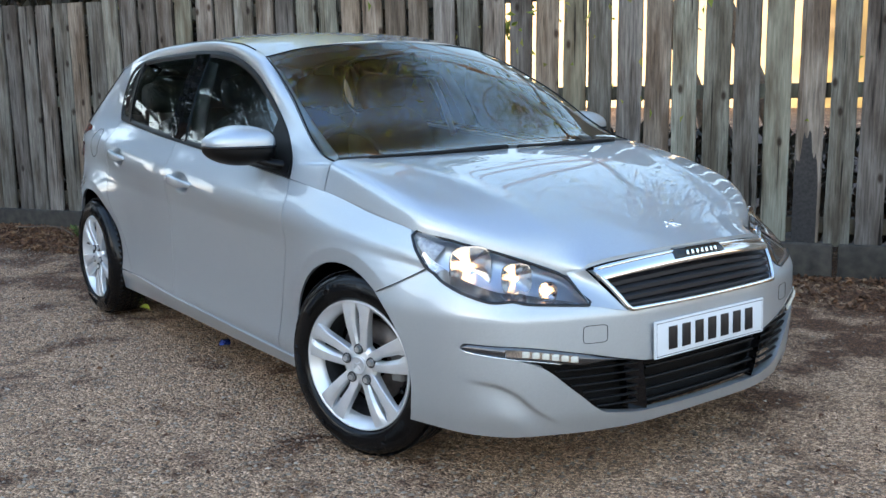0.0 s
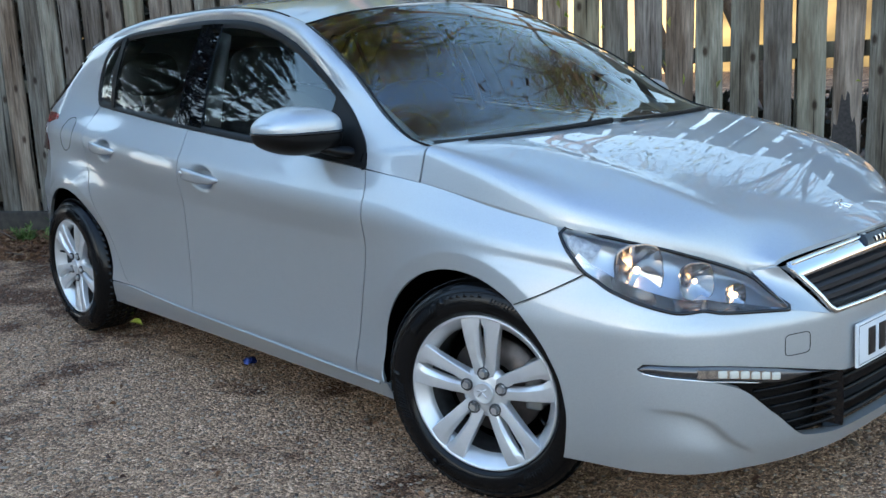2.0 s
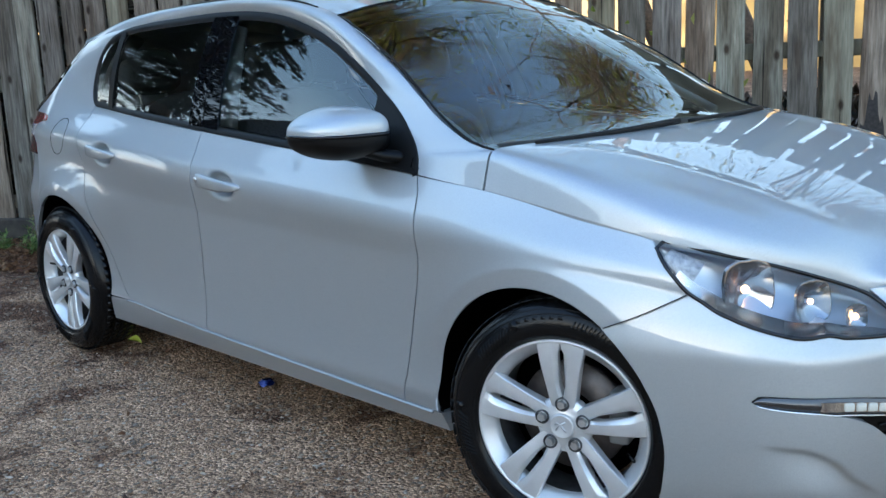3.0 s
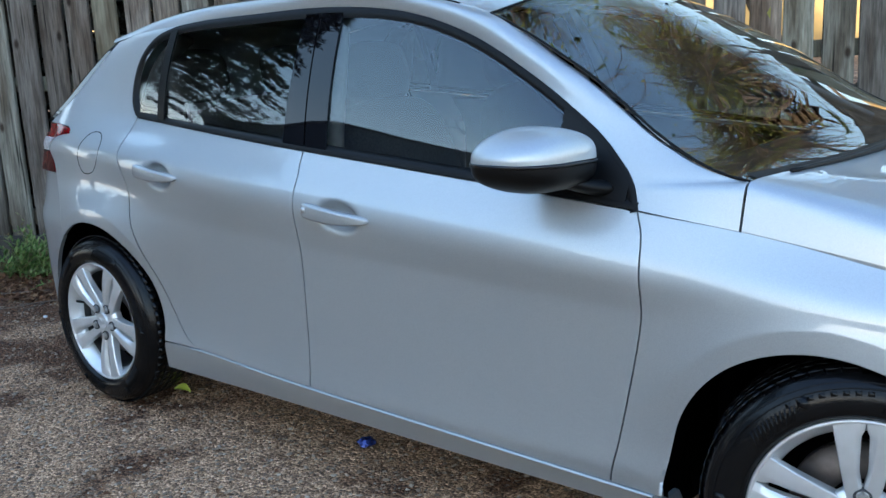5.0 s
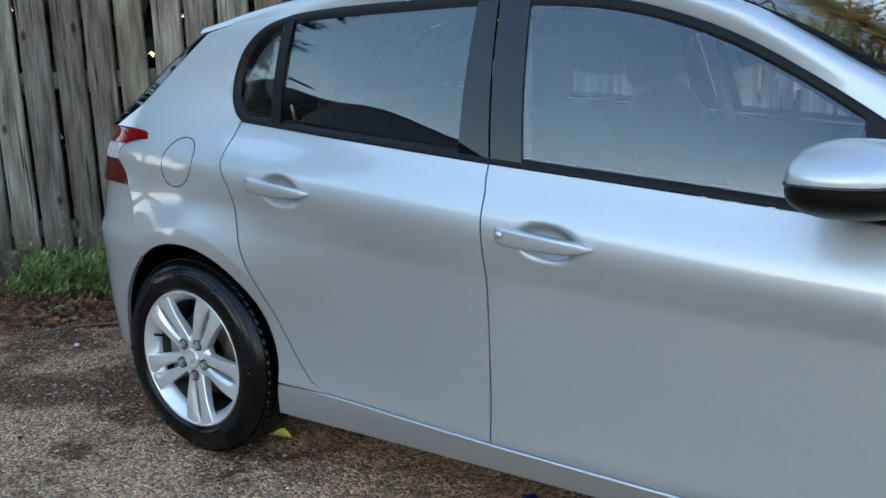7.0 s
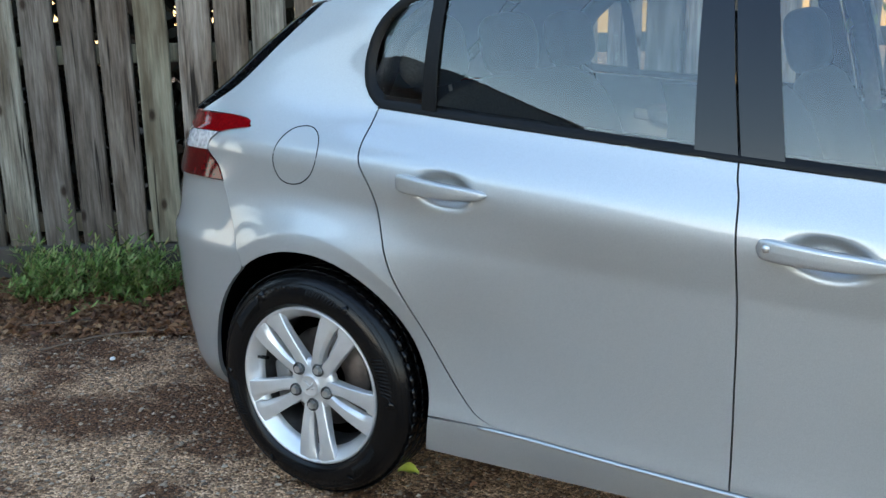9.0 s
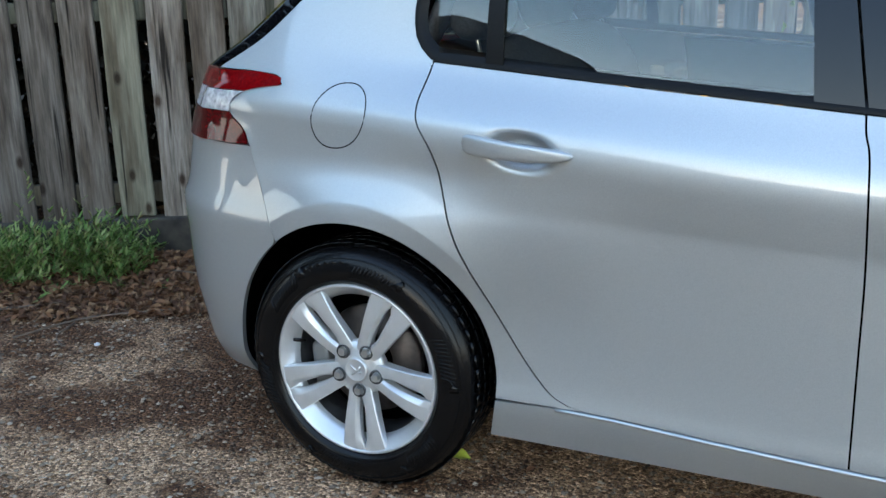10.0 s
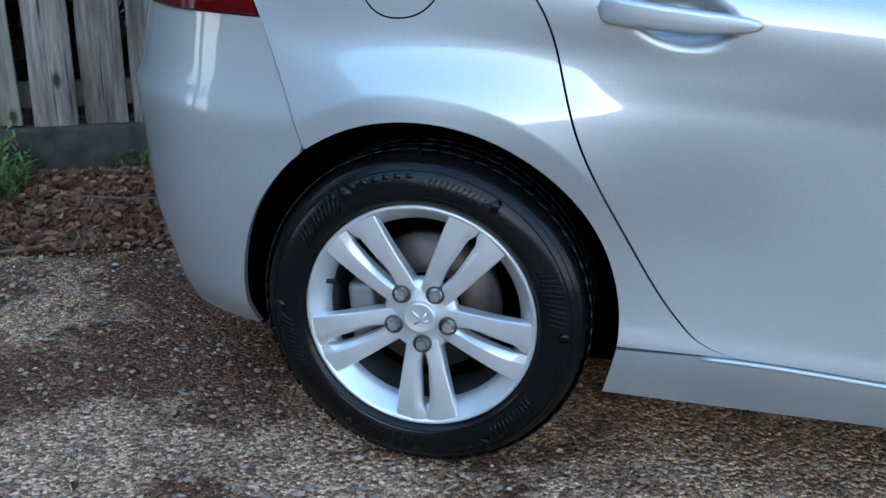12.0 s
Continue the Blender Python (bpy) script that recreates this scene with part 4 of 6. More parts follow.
for sy in (-1, 1):
    for k in range(6):
        bm = bmesh.new()
        z = 0.262 + 0.024 * k
        pts = []
        for i in range(17):
            s = S[0.26] + 0.02 + (S[0.505] + 0.035 - S[0.26] - 0.02) * i / 16
            if z > z_low(s) + 0.004 and z < z_mid(s) - 0.004:
                p = front(s, z, -0.014)
                pts.append((p.x, sy * p.y, p.z))
        if len(pts) > 2:
            tube(bm, pts, 0.006, 6, flat=0.6)
            part("vent_slat", bm, BLACK, lower)
        else:
            bm.free()
    # broad facet between the side vent and the middle of the grille
    def facet(u, v):
        s = S[0.26] - 0.004 + 0.034 * u + 0.020 * v
        z = z_low(s) + 0.004 + (z_mid(s) - 0.006 - z_low(s)) * v
        p = front(s, z, -0.004 - 0.022 * u)
        return Vector((p.x, sy * p.y, p.z))
    bm = sheet(8, 12, facet, sy > 0, lambda co: Vector((-0.03, 0, 0)))
    part("vent_divider", bm, GLOSS_BLACK, lower)
    # fog blade with its row of lamps
    bm = bmesh.new()
    def blade(u, v):
        s = S[0.345] + (S_TIP - S[0.345]) * u
        tall = max(0.002, min(0.036 * smooth(-0.02, 0.35, u), z_mid(s) - z_low(s) - 0.004))
        z = z_mid(s) - 0.003 - tall * (1 - v)
        p = front(s, z, -0.006 + 0.006 * math.sin(math.pi * v))
        return Vector((p.x, sy * p.y, p.z))
    add_grid(bm, 40, 8, blade, sy > 0)
    skirt(bm, lambda co: Vector((-0.03, 0, 0)))
    fog = part("fog_blade", bm, SATIN, bumper, "dark satin blade beside the lower grille")
    fog.data.materials[0] = simple("smoked_metal", (0.10, 0.10, 0.105), 0.22, 0.8)
    bm = bmesh.new()
    tube(bm, [blade(i / 30, 0.0) + Vector((0.002, -sy * -0.002, -0.001)) for i in range(12, 31)], 0.0022, 6)
    part("blade_edge", bm, CHROME, fog, "thin bright lower edge")
    bm = bmesh.new()
    def strip(u, v):
        s = S[0.505] - 0.004 + (S[0.674] - S[0.505] + 0.010) * u
        p = front(s, z_mid(s) - 0.010 - 0.020 * (1 - v), 0.003)
        return Vector((p.x, sy * p.y, p.z))
    add_grid(bm, 16, 3, strip, sy > 0)
    skirt(bm, lambda co: Vector((-0.01, 0, 0)))
    bar = part("lamp_strip", bm, CHROME, fog, "chrome strip of daytime lamps")
    for k in range(6):
        s = S[0.505] + 0.004 + (S[0.637] - S[0.505] - 0.004) * k / 5
        p = front(s, z_mid(s) - 0.020, 0.004)
        bm = bmesh.new()
        box(bm, 0.008, 0.0215, 0.0180, Matrix.Translation((p.x, sy * p.y, p.z)) @ pose(0, 0, 0, 0, 0, -sy * -42), 0.0045)
        lamp = part("daytime_lamp", bm, LED, fog)
    # cover of the towing eye or washer
    bm = bmesh.new()
    corners = []
    for i in range(28):
        a = 2 * math.pi * i / 28
        cx, cz = math.copysign(abs(math.cos(a)) ** 0.35, math.cos(a)), math.copysign(abs(math.sin(a)) ** 0.35, math.sin(a))
        p = front(S[0.448] + 0.0 + 0.024 * cx, 0.486 + 0.026 * cz, 0.0002)
        corners.append((p.x, sy * p.y, p.z))
    tube(bm, corners, 0.0011, 5, closed=True)
    part("cover_gap", bm, TRIM, bumper)

# number plate, its writing as plain bars
bm = bmesh.new()
box(bm, 0.008, 0.522, 0.113, pose(0.7415, 0, 0.444, 0, -2), 0.003)
plate = part("number_plate", bm, PLATE, bumper, "white number plate with dark bars for characters", 40)
for k in range(7):
    bm = bmesh.new()
    box(bm, 0.003, 0.038, 0.070, pose(0.7465, -0.183 + 0.061 * k, 0.444, 0, -2), 0.001)
    part("character_bar", bm, INK, plate)
bm = bmesh.new()
pts = [(0.7473, -0.254, 0.394), (0.7473, 0.254, 0.394), (0.7438, 0.254, 0.494), (0.7438, -0.254, 0.494)]
tube(bm, pts, 0.0012, 4, closed=True)
part("plate_border", bm, INK, plate)

# upper grille
g_top = lambda y: Vector((0.664 - 0.27 * y * y, y, 0.692 - 0.17 * y * y))
g_bot = lambda y: Vector((0.738 - 0.17 * y * y, y, 0.546))
def grille_pt(u, v, off=0.0):
    half = 0.352 + (0.418 - 0.352) * v
    y = half * (2 * u - 1)
    yb, yt = 0.352 * (2 * u - 1), 0.418 * (2 * u - 1)
    p = g_bot(yb).lerp(g_top(yt), v)
    return p + Vector((off + 0.012 * math.sin(math.pi * v), 0, 0))
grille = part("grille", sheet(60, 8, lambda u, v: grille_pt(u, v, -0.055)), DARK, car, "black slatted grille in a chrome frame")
bm = bmesh.new()
loop = [grille_pt(i / 40, 0.03, 0.004) for i in range(1, 40)] + [grille_pt(0.985 - 0.004 * math.sin(math.pi * j), j, 0.002) for j in (0.12, 0.3, 0.5, 0.7, 0.88)] \
     + [grille_pt(1 - i / 40, 0.965, 0.003) for i in range(1, 40)] + [grille_pt(0.015, 1 - j, 0.002) for j in (0.12, 0.3, 0.5, 0.7, 0.88)]
tube(bm, loop, 0.0075, 8, closed=True)
part("chrome_frame", bm, CHROME, grille)
part("chrome_bar", sheet(60, 6, lambda u, v: grille_pt(0.01 + 0.98 * u, 0.74 + 0.23 * v, 0.006 + 0.008 * math.sin(math.pi * v)), False, lambda co: Vector((-0.02, 0, -0.004))), CHROME, grille, "chrome bar along the top")
for k in range(4):
    bm = bmesh.new()
    v = 0.13 + 0.165 * k
    def slat(u, w):
        p = grille_pt(0.02 + 0.96 * u, v, -0.008)
        return p + Vector((-0.030 * w, 0, 0.010 * w))
    add_grid(bm, 50, 2, slat)
    add_grid(bm, 50, 1, lambda u, w: grille_pt(0.02 + 0.96 * u, v, -0.008) + Vector((0, 0, -0.012 * w)))
    part("grille_slat", bm, simple("grille_slat_black", (0.02, 0.02, 0.022), 0.3) if k == 0 else bpy.data.materials["grille_slat_black"], grille)
bm = bmesh.new()
def name_bar(u, v):
    return grille_pt(0.36 + 0.28 * u + (0.02 if u < 0.5 else -0.02) * v, 0.86 + 0.17 * v, 0.020 + 0.004 * math.sin(math.pi * v))
add_grid(bm, 20, 4, name_bar)
skirt(bm, lambda co: Vector((-0.02, 0, 0)))
nb = part("name_bar", bm, GLOSS_BLACK, grille, "small dark bar edged with chrome")
for k in range(7):
    bm = bmesh.new()
    p = grille_pt(0.42 + 0.16 * k / 6, 0.94, 0.027)
    box(bm, 0.002, 0.010, 0.013, Matrix.Translation(p) @ pose(0, 0, 0, 0, -20), 0.0005)
    part("name_bar_mark", bm, CHROME, nb)

# bonnet
hc_z = spline((-0.16, 0.957), (0.0, 0.928), (0.25, 0.861), (0.45, 0.792), (0.58, 0.742), (0.66, 0.703))
edge = [(-0.274, 0.774, 0.848), (-0.04, 0.772, 0.813), (0.200, 0.750, 0.770), (0.33, 0.688, 0.742), (0.44, 0.585, 0.704), (0.545, 0.445, 0.648), (0.605, 0.418, 0.664)]
edge_r = (0.0, 0.22, 0.44, 0.58, 0.72, 0.90, 1.0)
edge_f = [spline(*[(r, e[k]) for r, e in zip(edge_r, edge)]) for k in range(3)]
boxy = spline((0, 20.0), (0.12, 11.0), (0.3, 6.5), (0.6, 3.8), (1.0, 2.5))
CROWN, bonnet_rows = 0.008, {}
def bonnet_pt(a, r):
    """a: -1 to 1 across, r: 0 at the screen to 1 at the grille."""
    xc = -0.16 + 0.822 * r
    xe, ye, ze = (f(r) for f in edge_f)
    n = boxy(r)
    key = round(r, 5)
    if key not in bonnet_rows:
        tuck, rise_ = 0.30 * (1 - 0.8 * r), hc_z(xc) - ze - CROWN
        line = []
        for i in range(161):
            q = 0.97 * i / 100 if i <= 100 else None
            c = (1 - q ** n) ** (1 / n) if q is not None else (1 - 0.97 ** n) ** (1 / n) * (1 - (i - 100) / 60)
            q = (1 - c ** n) ** (1 / n) if q is None else q
            line.append(Vector((ye * q - tuck * rise_ * c * q ** 6, rise_ * c)))
        bonnet_rows[key] = path(line)
    m = bonnet_rows[key](abs(a))
    y = m.x
    ridge = 0.007 * math.exp(-((y - (0.60 - 0.22 * r)) / 0.055) ** 2) * smooth(0, 0.2, r) * (1 - smooth(0.75, 1, r))
    x = xe + (xc - xe) * (1 - min(1, y / (ye * (0.955 + 0.045 * smooth(0, 0.3, r)))) ** 2)
    return Vector((x, math.copysign(y, a), ze + m.y + CROWN * (1 - min(1, y / ye) ** 2) + ridge))
def cross(t):
    t = 2 * t - 1
    return math.copysign(abs(t) ** 0.8, t) if abs(t) > 1e-6 else 0.0
bonnet = part("bonnet", sheet(96, 60, lambda u, v: bonnet_pt(cross(u), v), True, lambda co: Vector((0, 0, -0.012))), PAINT, car)
bm = bmesh.new()
for q in (((-0.030, -0.016), (0.0, 0.008), (0.030, 0.018)), ((-0.012, 0.016), (0.004, 0.0), (0.012, -0.024)), ((0.0, 0.008), (0.022, -0.004), (0.034, -0.018))):
    pts = []
    for dy, dr in q:
        p = bonnet_pt(0.0001, 0.885 - dr)
        pts.append((p.x, dy, p.z + 0.002))
    tube(bm, curve(pts, 5), 0.0045, 6)
part("badge", bm, CHROME, bonnet, "small chrome badge")

# headlamps
up3 = [(0.206, 0.749, 0.766), (0.33, 0.684, 0.738), (0.44, 0.583, 0.699), (0.545, 0.455, 0.640), (0.610, 0.445, 0.600), (0.650, 0.448, 0.566)]
lo3 = [(0.206, 0.749, 0.766), (0.255, 0.770, 0.705), (0.335, 0.762, 0.634), (0.43, 0.722, 0.598), (0.520, 0.640, 0.584), (0.53, 0.628, 0.596), (0.60, 0.54, 0.581), (0.650, 0.448, 0.566)]
lo3 = [(x, side(x, z) - 0.002, z) for x, z in ((0.204, 0.764), (0.225, 0.737), (0.255, 0.706), (0.297, 0.666))] + [tuple(front(SEAM_S + (S[0.448] - SEAM_S) * k / 16, z_top(SEAM_S + (S[0.448] - SEAM_S) * k / 16), -0.002)) for k in range(1, 17)]
up3[-1] = lo3[-1]
pu, pl = path(curve([Vector(q) for q in up3])), path(curve([Vector(q) for q in lo3], 4))
for sy in (-1, 1):
    lamp = thing("headlamp", 0, 0, 0, "", "")
    lamp.parent = car
    for key in list(lamp.keys()):
        del lamp[key]
    def lens(u, v, off=0.0):
        p = pl(u).lerp(pu(u), v)
        k = 0.022 * math.sin(math.pi * v) * math.sin(math.pi * u) ** 0.7
        n = Vector((0.62, 0.66, 0.42))
        p = p + n * (k + off)
        return Vector((p.x, sy * p.y, p.z))
    part("lens", sheet(44, 16, lens, sy > 0), LENS, lamp, "clear lens")
    bm = bmesh.new()
    def bowl(u, v):
        deep = -0.075 * (math.sin(math.pi * u) ** 0.5) * (math.sin(math.pi * v) ** 0.45) - 0.004
        return lens(u, v, deep)
    add_grid(bm, 36, 14, bowl, sy > 0)
    part("lamp_housing", bm, simple("lamp_bezel", (0.62, 0.62, 0.625), 0.32, 0.8) if sy < 0 else bpy.data.materials["lamp_bezel"], lamp, "dark lamp housing")
    bm = bmesh.new()
    add_grid(bm, 30, 4, lambda u, v: lens(0.14 + 0.80 * u, 0.03 + 0.24 * v, -0.010 - 0.030 * math.sin(math.pi * u) * v), sy > 0)
    part("lamp_tray", bm, REFLECTOR, lamp, "bright chrome tray below the reflectors")
    bm = bmesh.new()
    rim = [lens(u / 40, 0.0, 0.001) for u in range(1, 40)] + [lens(1 - u / 40, 1.0, 0.001) for u in range(1, 40)]
    tube(bm, rim, 0.005, 6, closed=True)
    part("lamp_seal", bm, GLOSS_BLACK, lamp, "black edge of the lens")
    bm = bmesh.new()
    add_grid(bm, 12, 8, lambda u, v: lens(0.07 + 0.13 * u, 0.18 + 0.62 * v, -0.014 - 0.016 * u), sy > 0)
    part("indicator", bm, WHITE_LENS, lamp, "pale clear indicator")
    aim = Vector((0.86, sy * 0.42, 0.10)).normalized()
    turn = aim.to_track_quat("Z", "Y").to_matrix().to_4x4()
    for (px, py, pz), r, name in (((0.385, 0.668, 0.664), 0.060, "main_reflector"), ((0.488, 0.578, 0.634), 0.043, "dip_reflector"), ((0.560, 0.520, 0.600), 0.026, "side_reflector")):
        bm = bmesh.new()
        prof = [(r * k / 10, 0.62 * r * (k / 10) ** 2 - 0.5 * r) for k in range(1, 11)] + [(r * 1.05, 0.12 * r), (r * 1.07, 0.0)]
        sq = [(abs(math.cos(q * math.pi / 18)) ** 3.2 + abs(math.sin(q * math.pi / 18)) ** 3.2) ** (-1 / 3.2) * (1 + 0.012 * (q % 3)) for q in range(36)]
        rows = [[bm.verts.new((a * sq[q] * math.cos(q * math.pi / 18), a * sq[q] * math.sin(q * math.pi / 18), b)) for a, b in prof] for q in range(36)]
        for i in range(36):
            for j in range(len(prof) - 1):
                bm.faces.new((rows[i][j], rows[(i + 1) % 36][j], rows[(i + 1) % 36][j + 1], rows[i][j + 1]))
        bmesh.ops.transform(bm, matrix=Matrix.Translation((px, sy * py, pz)) @ turn, verts=bm.verts)
        ref = part(name, bm, REFLECTOR, lamp, "faceted chrome reflector", 12)
        bm = bmesh.new()
        bmesh.ops.create_uvsphere(bm, u_segments=14, v_segments=10, radius=r * (0.15 if r > 0.03 else 0.28))
        bmesh.ops.transform(bm, matrix=Matrix.Translation((px, sy * py, pz)) @ turn @ Matrix.Translation((0, 0, -0.15 * r)), verts=bm.verts)
        part("bulb", bm, BULB, ref, "lit warm bulb")

# windscreen, roof, tailgate
ws_low = path(curve([Vector(q) for q in ((-0.275, -0.732, 0.944), (-0.232, -0.60, 0.947), (-0.182, -0.38, 0.951), (-0.160, -0.18, 0.955), (-0.154, 0.0, 0.957), (-0.160, 0.18, 0.955), (-0.182, 0.38, 0.951), (-0.232, 0.60, 0.947), (-0.275, 0.732, 0.944))]))
ws_high = path(curve([Vector(q) for q in ((-1.022, -0.594, 1.312), (-0.985, -0.40, 1.352), (-0.960, 0.0, 1.378), (-0.985, 0.40, 1.352), (-1.022, 0.594, 1.312))]))
ws_edge = lambda sy: path(curve([Vector((x, sy * y, z)) for x, y, z in SCREEN_EDGE]))
screen = coons(ws_low, ws_high, ws_edge(-1), ws_edge(1))
def bow(u, v):
    return screen(u, v) + Vector((0.25, 0, 0.5)) * 0.03 * math.sin(math.pi * v)
part("windscreen", sheet(40, 24, bow, False, lambda co: Vector((0, 0, -0.006))), SCREEN, car, "tinted laminated windscreen")
bm = bmesh.new()
rim = [bow(0.0, v / 20) for v in range(21)] + [bow(u / 40, 1.0) for u in range(1, 40)] + [bow(1.0, 1 - v / 20) for v in range(21)]
tube(bm, rim, 0.0035, 6)
part("windscreen_seal", bm, TRIM, car, "black rubber seal")
def cowl(u, v):
    p = ws_low(0.02 + 0.96 * u)
    return p + Vector((-0.035 + 0.10 * v, 0, 0.010 - 0.020 * v - 0.03 * v * v))
part("cowl", sheet(40, 6, cowl), BLACK, car, "black plastic cowl below the windscreen")
roof_c = spline((-2.78, 1.352), (-2.3, 1.425), (-1.75, 1.447), (-1.35, 1.432), (-0.955, 1.380))
roof_ez = spline((-2.78, 1.292), (-2.32, 1.378), (-1.70, 1.398), (-1.30, 1.374), (-1.022, 1.312))
roof_ew = spline((-2.78, 0.492), (-2.32, 0.540), (-1.70, 0.560), (-1.30, 0.572), (-1.022, 0.594))
def roof_pt(u, v):
    a = 2 * u - 1
    xe = -2.78 + 1.758 * v
    xc = -2.78 + 1.823 * v
    x = xe + (xc - xe) * (1 - a * a)
    ze, zc = roof_ez(xe), roof_c(xc)
    return Vector((x, a * roof_ew(xe), ze + (zc - ze) * (1 - abs(a) ** 2.4)))
part("roof", sheet(48, 60, roof_pt, False, lambda co: Vector((0, 0, -0.01))), PAINT, car)
for sy in (-1, 1):
    bm = bmesh.new()
    tube(bm, [Vector((x, sy * (roof_ew(x) + 0.001), roof_ez(x) + 0.0015)) for x in [-2.74 + 0.07 * k for k in range(24)]], 0.004, 6)
    part("roof_ditch_strip", bm, TRIM, car, "thin black strip in the roof joint")
tail_plan = path(curve([Vector(q) for q in ((-2.70, 0.846), (-2.845, 0.828), (-2.98, 0.793), (-3.09, 0.755), (-3.18, 0.70), (-3.255, 0.62), (-3.33, 0.48), (-3.375, 0.25), (-3.39, 0.0), (-3.39, -0.02))], 14)[:-14])
TAIL_TABLE = [(i / 300, tail_plan(i / 300)) for i in range(301)]
tail_x = lambda x: next(s for s, p in TAIL_TABLE if p.x <= x)
tail_back = spline((0.18, 0.06), (0.30, 0.025), (0.42, -0.008), (0.58, -0.018), (0.662, -0.022), (0.674, -0.012), (0.82, 0.016), (0.92, 0.045), (1.0, 0.08), (1.1, 0.13))
def rear(s, z, off=0.0):
    p, q = tail_plan(max(0, s - 0.01)), tail_plan(min(1, s + 0.01))
    n = Vector((-(q.y - p.y), q.x - p.x)).normalized()
    if n.y < 0 and p.y > 0.3:
        n = -n
    m = tail_plan(s) - n * (tail_back(z) - off)
    return Vector((m.x, max(0.0, m.y), z))
for sy in (-1, 1):
    def rb(u, v):
        z = 0.215 + (0.818 - 0.215) * v
        if z < 0.601:
            x0 = ARCH_R[0] - math.sqrt(max(0, ARCH_R[2] ** 2 - (z - ARCH_R[1]) ** 2))
        else:
            x0 = -2.847 - (z - 0.601) * 0.435
        p0 = Vector((x0, side(x0, z), z))
        s0 = tail_x(min(-2.701, x0))
        s = s0 + (1 - s0) * u
        p, q, k = rear(s, z), rear(s0, z), 1 - smooth(0, 0.5, u)
        return Vector((p.x + (p0.x - q.x) * k, sy * (p.y + (p0.y - q.y) * k), z))
    part("rear_bumper", sheet(60, 40, rb, sy < 0, lambda co: Vector((0, -sy * 0.015, 0))), PAINT, car)
    tl = thing("tail_lamp", 0, 0, 0, "", "")
    tl.parent = car
    for key in list(tl.keys()):
        del tl[key]
    edge_x = spline((0.822, -2.945), (0.862, -2.969), (0.897, -3.015), (0.922, -3.007), (0.949, -2.969), (0.961, -2.912), (0.969, -2.855), (0.985, -2.858), (0.997, -2.94))
    def lens_band(z0, z1, x_in):
        def at(u, v):
            z = z0 + (z1 - z0) * v
            xi = x_in(z)
            x = xi + (-3.24 - xi) * u
            s = tail_x(min(-2.702, x))
            q = rear(s, z, 0.004)
            w = side(x, z) + 0.003
            k = smooth(0.35, 0.75, u)
            return Vector((x + (q.x - x) * k, sy * (w + (q.y - w) * k), z))
        return at
    for name, z0, z1, mat, lab in (("red_lens", 0.951, 0.996, RED, "bright red upper lens"), ("clear_lens", 0.899, 0.949, WHITE_LENS, "clear ribbed lens"), ("lower_lens", 0.823, 0.897, DARK_RED, "dark red lower lens")):
        part(name, sheet(24, 8, lens_band(z0, z1, edge_x), sy < 0, lambda co: Vector((0, -sy * 0.02, 0))), mat, tl, lab)
def gate(u, v):
    """The tailgate, from the bumper up to the roof's end."""
    a = 2 * u - 1
    z = 0.80 + (1.345 - 0.80) * v
    half = spline((0.80, 0.60), (1.0, 0.655), (1.15, 0.60), (1.30, 0.49), (1.345, 0.45))(z)
    x = spline((0.80, -3.35), (1.0, -3.22), (1.15, -3.02), (1.30, -2.84), (1.345, -2.79))(z)
    return Vector((x + 0.14 * abs(a) ** 2.5, a * half, z))
tg = part("tailgate", sheet(30, 24, gate, True), PAINT, car)
part("rear_window", sheet(24, 12, lambda u, v: gate(0.04 + 0.92 * u, 0.42 + 0.50 * v) + Vector((-0.006, 0, 0.006)), True), GLOSS_BLACK, tg, "dark rear window")
for sy in (-1, 1):
    def fin(u, v):
        p = path(hatch_line)(u)
        q = gate(1.0 if sy > 0 else 0.0, min(1, max(0, (p.y + 0.008 - 0.80) / 0.545)))
        k = 0.056 * math.sin(math.pi * min(1, 0.12 + 0.88 * u)) ** 0.5
        a = Vector((p.x - 0.003, sy * side(p.x, p.y), p.y))
        b = Vector((p.x - 0.003 - k, sy * (side(p.x, p.y) - 0.22 * k), p.y + 0.004))
        return a.lerp(b, v / 0.5) if v <= 0.5 else b.lerp(q, v / 0.5 - 1)
    part("window_deflector", sheet(20, 8, fin, sy < 0, lambda co: Vector((0, -sy * 0.01, 0))), GLOSS_BLACK, tg, "gloss black deflector beside the rear window")
def spoiler(u, v):
    a = 2 * u - 1
    e = roof_pt(u, 0.0)
    return e + Vector((-0.10 * v * (1 - 0.2 * a * a) + 0.03, 0, 0.004 - 0.022 * v))
part("roof_spoiler", sheet(30, 6, spoiler, False, lambda co: Vector((0, 0, -0.02))), PAINT, car)

# unseen near-black floor pan and bulkheads that close the body and stop light
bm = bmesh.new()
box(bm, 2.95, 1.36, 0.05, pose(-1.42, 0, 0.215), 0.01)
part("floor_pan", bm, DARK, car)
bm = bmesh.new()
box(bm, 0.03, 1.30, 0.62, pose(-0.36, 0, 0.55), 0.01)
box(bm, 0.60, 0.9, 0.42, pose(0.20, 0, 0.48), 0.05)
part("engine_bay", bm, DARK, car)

# wipers
for y0, y1, dx in ((0.57, -0.02, 0.0), (-0.06, -0.62, 0.0)):
    bm = bmesh.new()
    pts = []
    for i in range(13):
        t = i / 12
        y = y0 + (y1 - y0) * t
        u = min(0.985, max(0.015, (y + 0.735) / 1.47))
        p = bow(u, 0.004 + 0.012 * (1 - t)) + Vector((0.010, 0, 0.006))
        pts.append(p)
    tube(bm, pts, [0.010 - 0.005 * i / 12 for i in range(13)], 6)
    part("wiper", bm, BLACK, car, "black wiper arm and blade")

